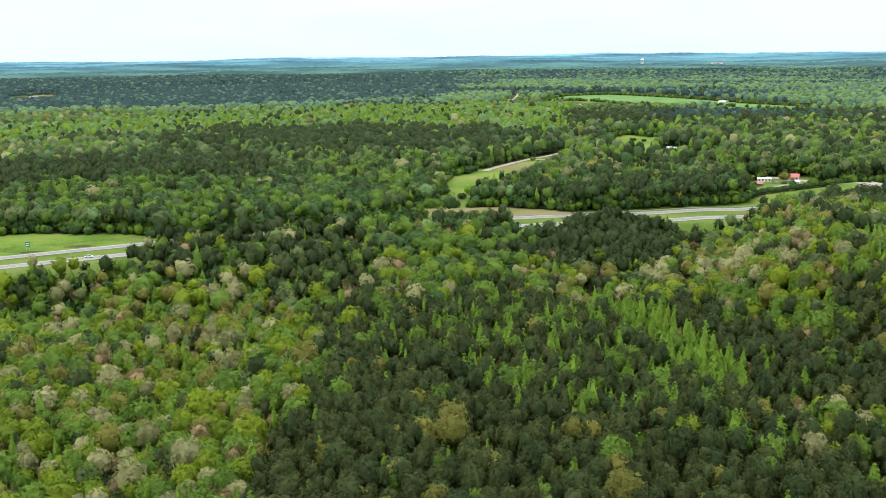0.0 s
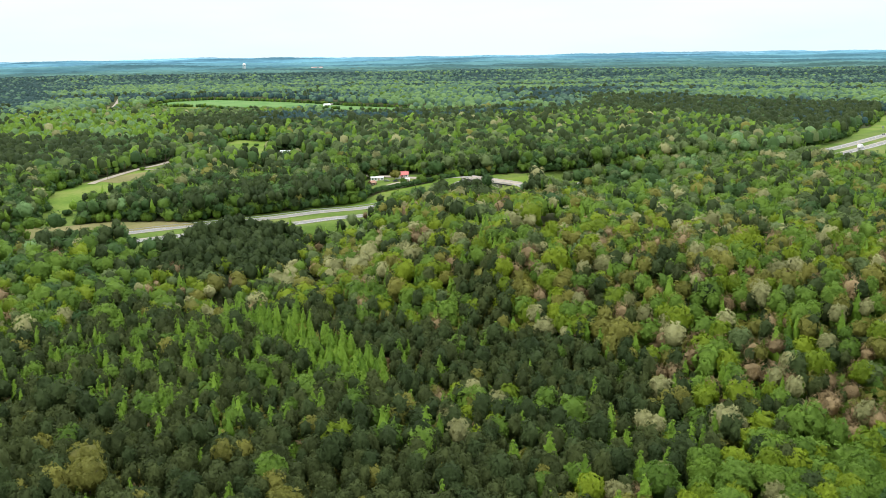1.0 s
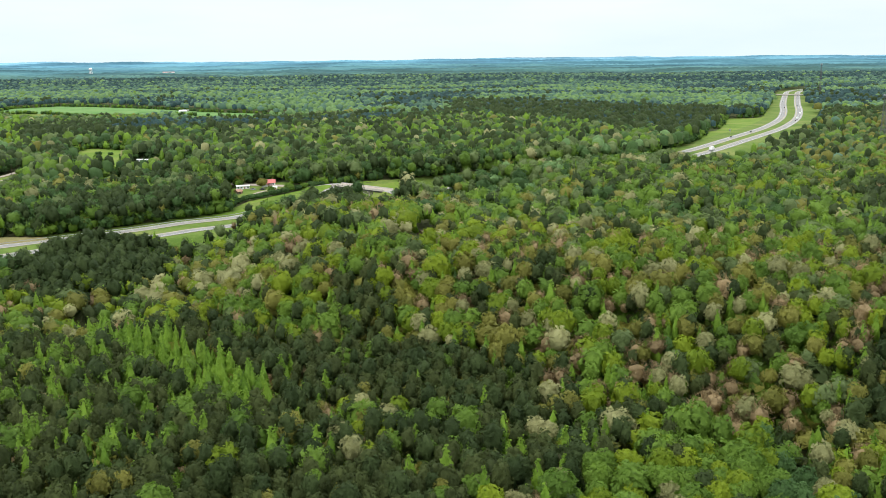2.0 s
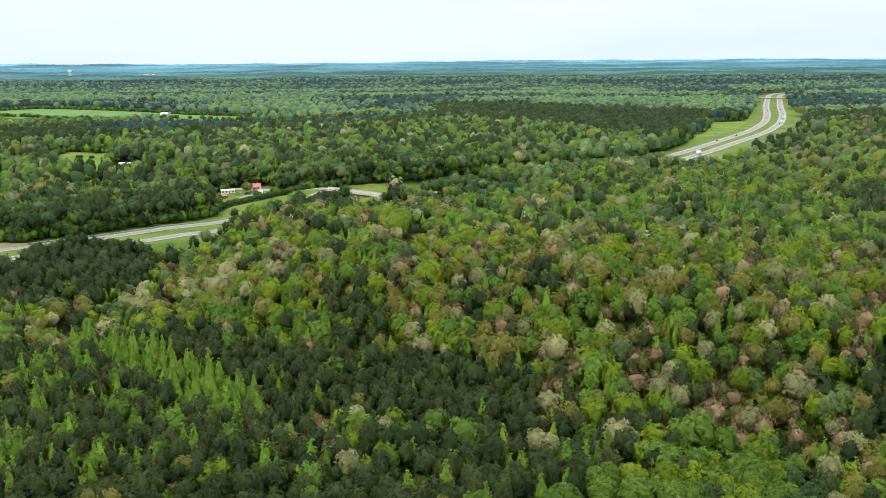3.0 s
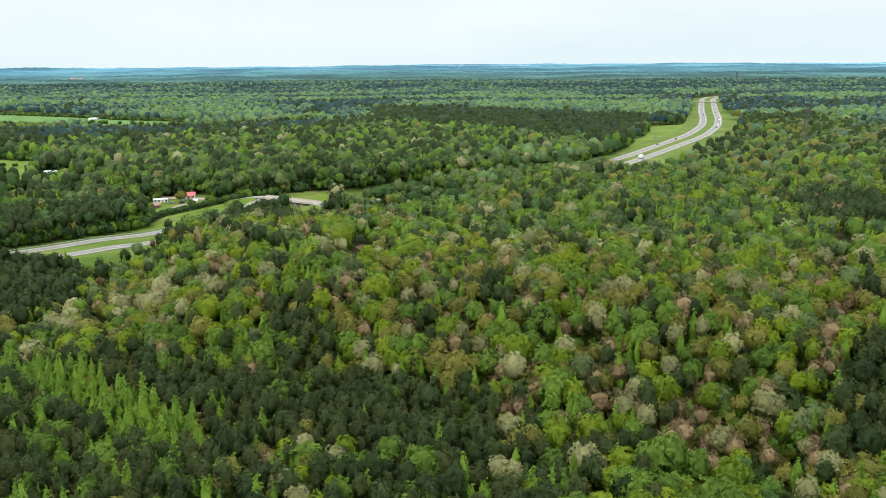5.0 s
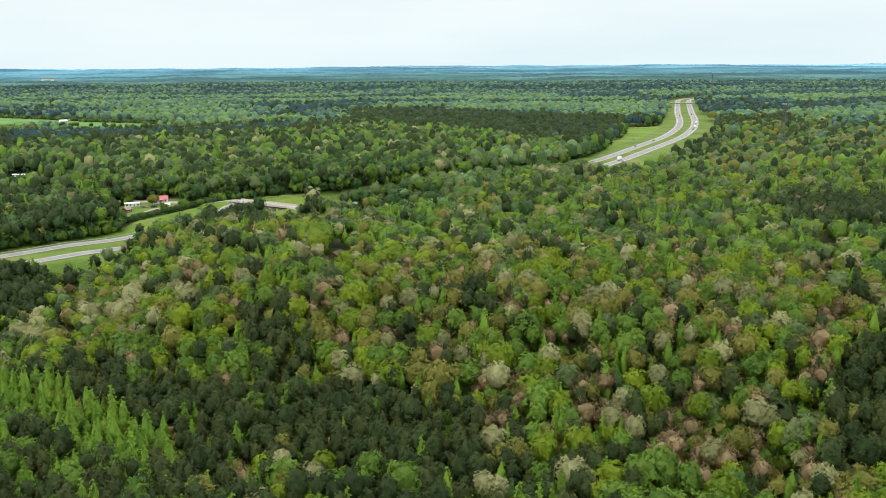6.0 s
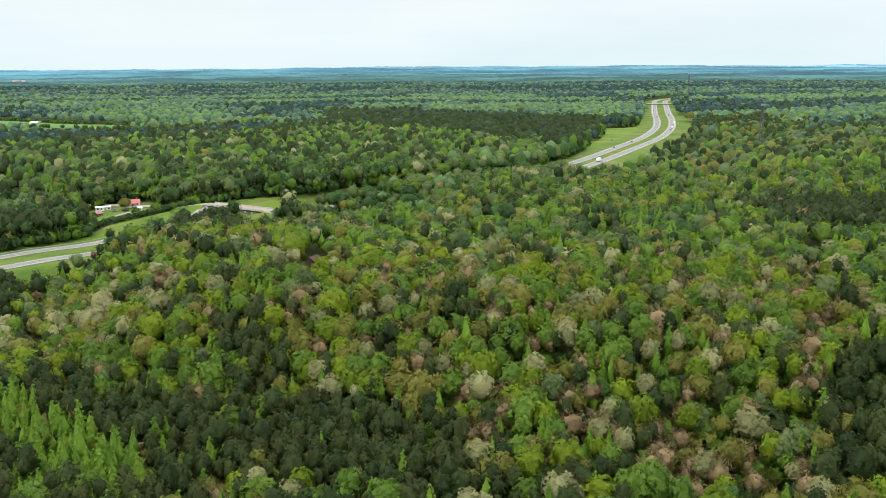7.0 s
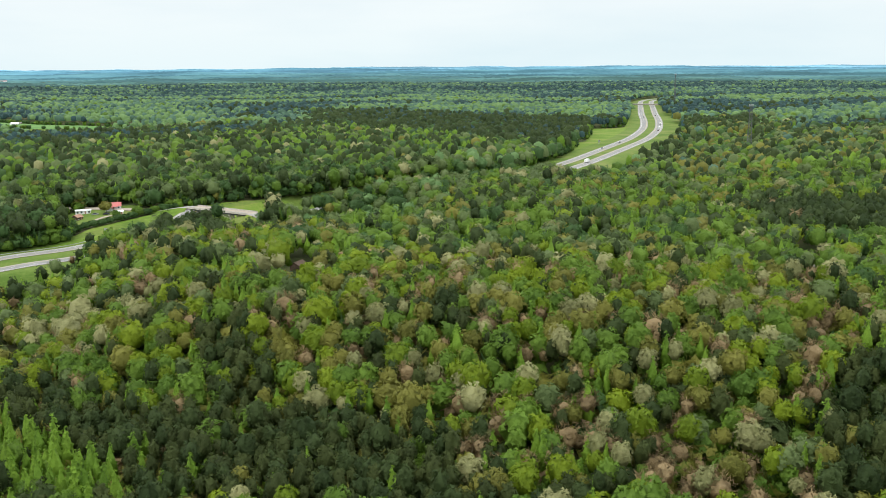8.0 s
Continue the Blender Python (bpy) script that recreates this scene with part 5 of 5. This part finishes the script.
lattice("lattice_mast", "tall dark grey steel lattice mast rising from the woods", 937, 652, 56, 5.4, 2.2, 14)
lattice("radio_mast", "slender grey radio mast with antennas near the highway", 1622, 1252, 68, 3.0, 1.8, 18)


def water_tower(x, y):
    ob = thing("water_tower", on_ground(x, y), "white water tower standing above the horizon woods", "water tower")
    bm = bmesh.new()
    bmesh.ops.create_uvsphere(bm, u_segments=24, v_segments=14, radius=1, matrix=Matrix.Translation((0, 0, 36)) @ Matrix.Diagonal((10, 10, 7.5, 1)))
    for f in bm.faces:
        f.smooth = True
    part("tank", bm, WHITEWALL, ob)
    for k in range(6):
        a = k * math.pi / 3
        bm = bmesh.new()
        rod(bm, (9 * math.cos(a), 9 * math.sin(a), -2), (8 * math.cos(a), 8 * math.sin(a), 34), 0.7, 8)
        part("leg", bm, WHITEWALL, ob)
    bm = bmesh.new()
    rod(bm, (0, 0, -2), (0, 0, 30), 1.4, 12)
    part("riser", bm, WHITEWALL, ob)
    bm = bmesh.new()
    bmesh.ops.create_cone(bm, cap_ends=True, segments=24, radius1=10.8, radius2=10.8, depth=0.6, matrix=Matrix.Translation((0, 0, 35)))
    part("walkway", bm, GALV, ob)


water_tower(1190, 5760)


# ---- vehicles
def wheels(ob, xs, y, r):
    for wx in xs:
        for s in (-1, 1):
            bm = bmesh.new()
            rod(bm, (wx, s * y - 0.12, r), (wx, s * y + 0.12, r), r, 14)
            t = part("wheel", bm, RUBBER, ob)
            bm = bmesh.new()
            rod(bm, (wx, s * (y + 0.125) - 0.01, r), (wx, s * (y + 0.125) + 0.01, r), r * 0.55, 10)
            part("rim", bm, GALV, t)


def car(x, y, z, turn, paint, label, long=4.6, tall=1.5):
    ob = thing("car", pose(x, y, z, 0, 0, turn), label, "car", "cars on the highway")
    bm = bmesh.new()
    box(bm, 0, 0, tall * 0.40, long, 1.8, tall * 0.46, bevel=0.16)
    part("body", bm, paint, ob)
    bm = bmesh.new()
    r = bmesh.ops.create_cube(bm, size=1.0, matrix=Matrix.Translation((-0.15, 0, tall * 0.78)) @ Matrix.Diagonal((long * 0.56, 1.6, tall * 0.36, 1)))
    for v in r["verts"]:
        if v.co.z > tall * 0.78:
            v.co.x = -0.15 + (v.co.x + 0.15) * 0.72
            v.co.y *= 0.86
    part("window_band", bm, DARKGLASS, ob)
    box_part("roof", (-0.15, 0, tall * 0.975, long * 0.40, 1.36, 0.07), paint, ob, bevel=0.03)
    for s in (-0.6, 0.6):
        box_part("headlight", (long / 2 - 0.02, s, tall * 0.45, 0.08, 0.35, 0.16), WHITEWALL, ob)
        box_part("tail_light", (-long / 2 + 0.02, s, tall * 0.48, 0.08, 0.3, 0.16), CARS[3], ob)
    wheels(ob, (long * 0.31, -long * 0.31), 0.82, 0.33)


def lorry(x, y, z, turn, label, long=9.5):
    ob = thing("truck", pose(x, y, z, 0, 0, turn), label, "truck", "trucks on the highway")
    box_part("cargo_box", (-1.2, 0, 2.15, long - 2.6, 2.5, 2.7), WHITEWALL, ob, "white cargo box", bevel=0.06)
    bm = bmesh.new()
    box(bm, long / 2 - 1.15, 0, 1.55, 2.2, 2.35, 2.1, bevel=0.18)
    cab = part("cab", bm, CARS[0], ob)
    box_part("windscreen", (long / 2 - 0.06, 0, 1.95, 0.06, 2.0, 0.8), DARKGLASS, cab)
    box_part("chassis", (0, 0, 0.65, long - 0.6, 1.0, 0.3), DARKSTEEL, ob)
    for s in (-0.8, 0.8):
        box_part("headlight", (long / 2 - 0.04, s, 0.85, 0.06, 0.35, 0.2), GALV, cab)
    wheels(ob, (long / 2 - 1.3, -long / 2 + 1.6, -long / 2 + 2.8), 1.05, 0.48)


WORDS = ["white car on the highway", "dark car on the highway", "silver car on the highway", "red car on the highway"]
for px, py, off, paint, flip in ((842, 774, SEP + 1.8, 1, 180), (921, 814, SEP - 1.8, 1, 180), (1239, 1028, SEP + 1.8, 0, 180), (1380, 1140, SEP - 1.8, 1, 180), (1509, 1248, SEP + 1.8, 2, 180),
                                 (1145, 935, -SEP - 1.8, 1, 0), (1420, 1156, -SEP + 1.8, 1, 0), (-207, 546, -SEP + 1.8, 0, 0), (88, 613, -SEP - 1.8, 0, 0)):
    qx, qy, qz, qh = at_route(px, py, off)
    car(qx, qy, qz, qh + flip, CARS[paint], WORDS[paint], 4.8 if px != 921 else 6.0, 1.5 if px != 921 else 2.0)
for px, py, off, flip, ln in ((712, 690, -SEP + 1.8, 0, 10.5), (1183, 957, -SEP - 1.8, 0, 8.5), (1262, 1020, -SEP - 1.8, 0, 9.5)):
    qx, qy, qz, qh = at_route(px, py, off)
    lorry(qx, qy, qz, qh + flip, "white box truck on the highway", ln)
for px, py, turn, paint in ((259, 720, -20, 1), (254, 727, -30, 2)):
    car(px, py, up_at(px, py) + 0.35, turn, CARS[paint], "parked car in the farmhouse yard")
car(238, 1206, up_at(238, 1206) + 0.2, 30, CARS[0], "white parked car beside the dark house")


# ---- shrubs and single trees of the open ground
def lone(kind, x, y, h, r, name, label, seed):
    shape, mat = KINDS[kind][:2]
    v, f, core, soft = crown(shape, 15, 420, 0.15, seed, core=3, aspect=max(1.2, h / r))
    ob = thing(name, on_ground(x, y, 40 * seed), label, "shrub" if h < 5 else "tree", "shrubs in the open" if h < 5 else "")
    base = 0.0 if h < 5 else h * 0.10
    v = v * np.array([r, r, h - base]) + np.array([0, 0, base])
    c = new("crown", mesh_from("crown", v, f, FOL[mat], slots=np.arange(len(f)) >= core, normals=soft))
    c.parent = ob
    bm = bmesh.new()
    rod(bm, (0, 0, -0.6), (0, 0, h * 0.6), 0.05 * r, 6, 0.02 * r)
    rod(bm, (0, 0, h * 0.2), (r * 0.5, r * 0.2, h * 0.6), 0.03 * r, 5, 0.01 * r)
    rod(bm, (0, 0, h * 0.25), (-r * 0.4, -r * 0.3, h * 0.6), 0.03 * r, 5, 0.01 * r)
    part("trunk", bm, BARK, ob)


HEDGE = [(228, 687), (233, 688.5), (238, 687.5), (244, 689), (249, 688), (255, 690), (260, 691.5), (266, 692), (272, 695), (278, 696), (284, 698), (290, 697), (295, 699), (301, 700)]
SHRUBS = [("green" if k in (8, 10) else "darkgreen", hx, hy, 4.0 + 0.9 * ((k * 7) % 3) / 2, 3.3 + 0.5 * ((k * 5) % 4) / 3) for k, (hx, hy) in enumerate(HEDGE)]
SHRUBS += [("green", 275, 705, 4.9, 4.0), ("darkgreen", 220, 1104, 3.4, 3.6), ("darkgreen", 229, 1088, 3.2, 3.0), ("darkgreen", 234, 1062, 3.4, 2.6), ("green", 211, 1074, 4.4, 2.6),
          ("darkgreen", 15, 734, 4.6, 3.6), ("green", 6, 728, 4.2, 3.2), ("darkgreen", 20, 700, 4.4, 3.2), ("green", 92, 968, 3.6, 2.8), ("darkgreen", 168, 672, 3.6, 3.0), ("green", 182, 676, 3.4, 2.8)]
for k, (kind, px, py, h, r) in enumerate(SHRUBS):
    lone(kind, px, py, h, r, "shrub", "rounded dense green shrub on open grass" if kind == "green" else "dark green shrub on open grass", 300 + k)
LONE = [("pine", 151, 588, 9.5, 3.8), ("olive", 262, 727, 8.5, 4.6), ("darkgreen", 244, 762, 13.0, 5.2), ("green", 264, 764, 14.0, 5.6), ("cream", 108, 1030, 16.0, 7.0), ("darkgreen", 122, 1030, 14.0, 6.0)]
for k, (kind, px, py, h, r) in enumerate(LONE):
    lone(kind, px, py, h, r, KINDS[kind][6], KINDS[kind][5].replace("in the wood", "standing alone on grass"), 400 + k)
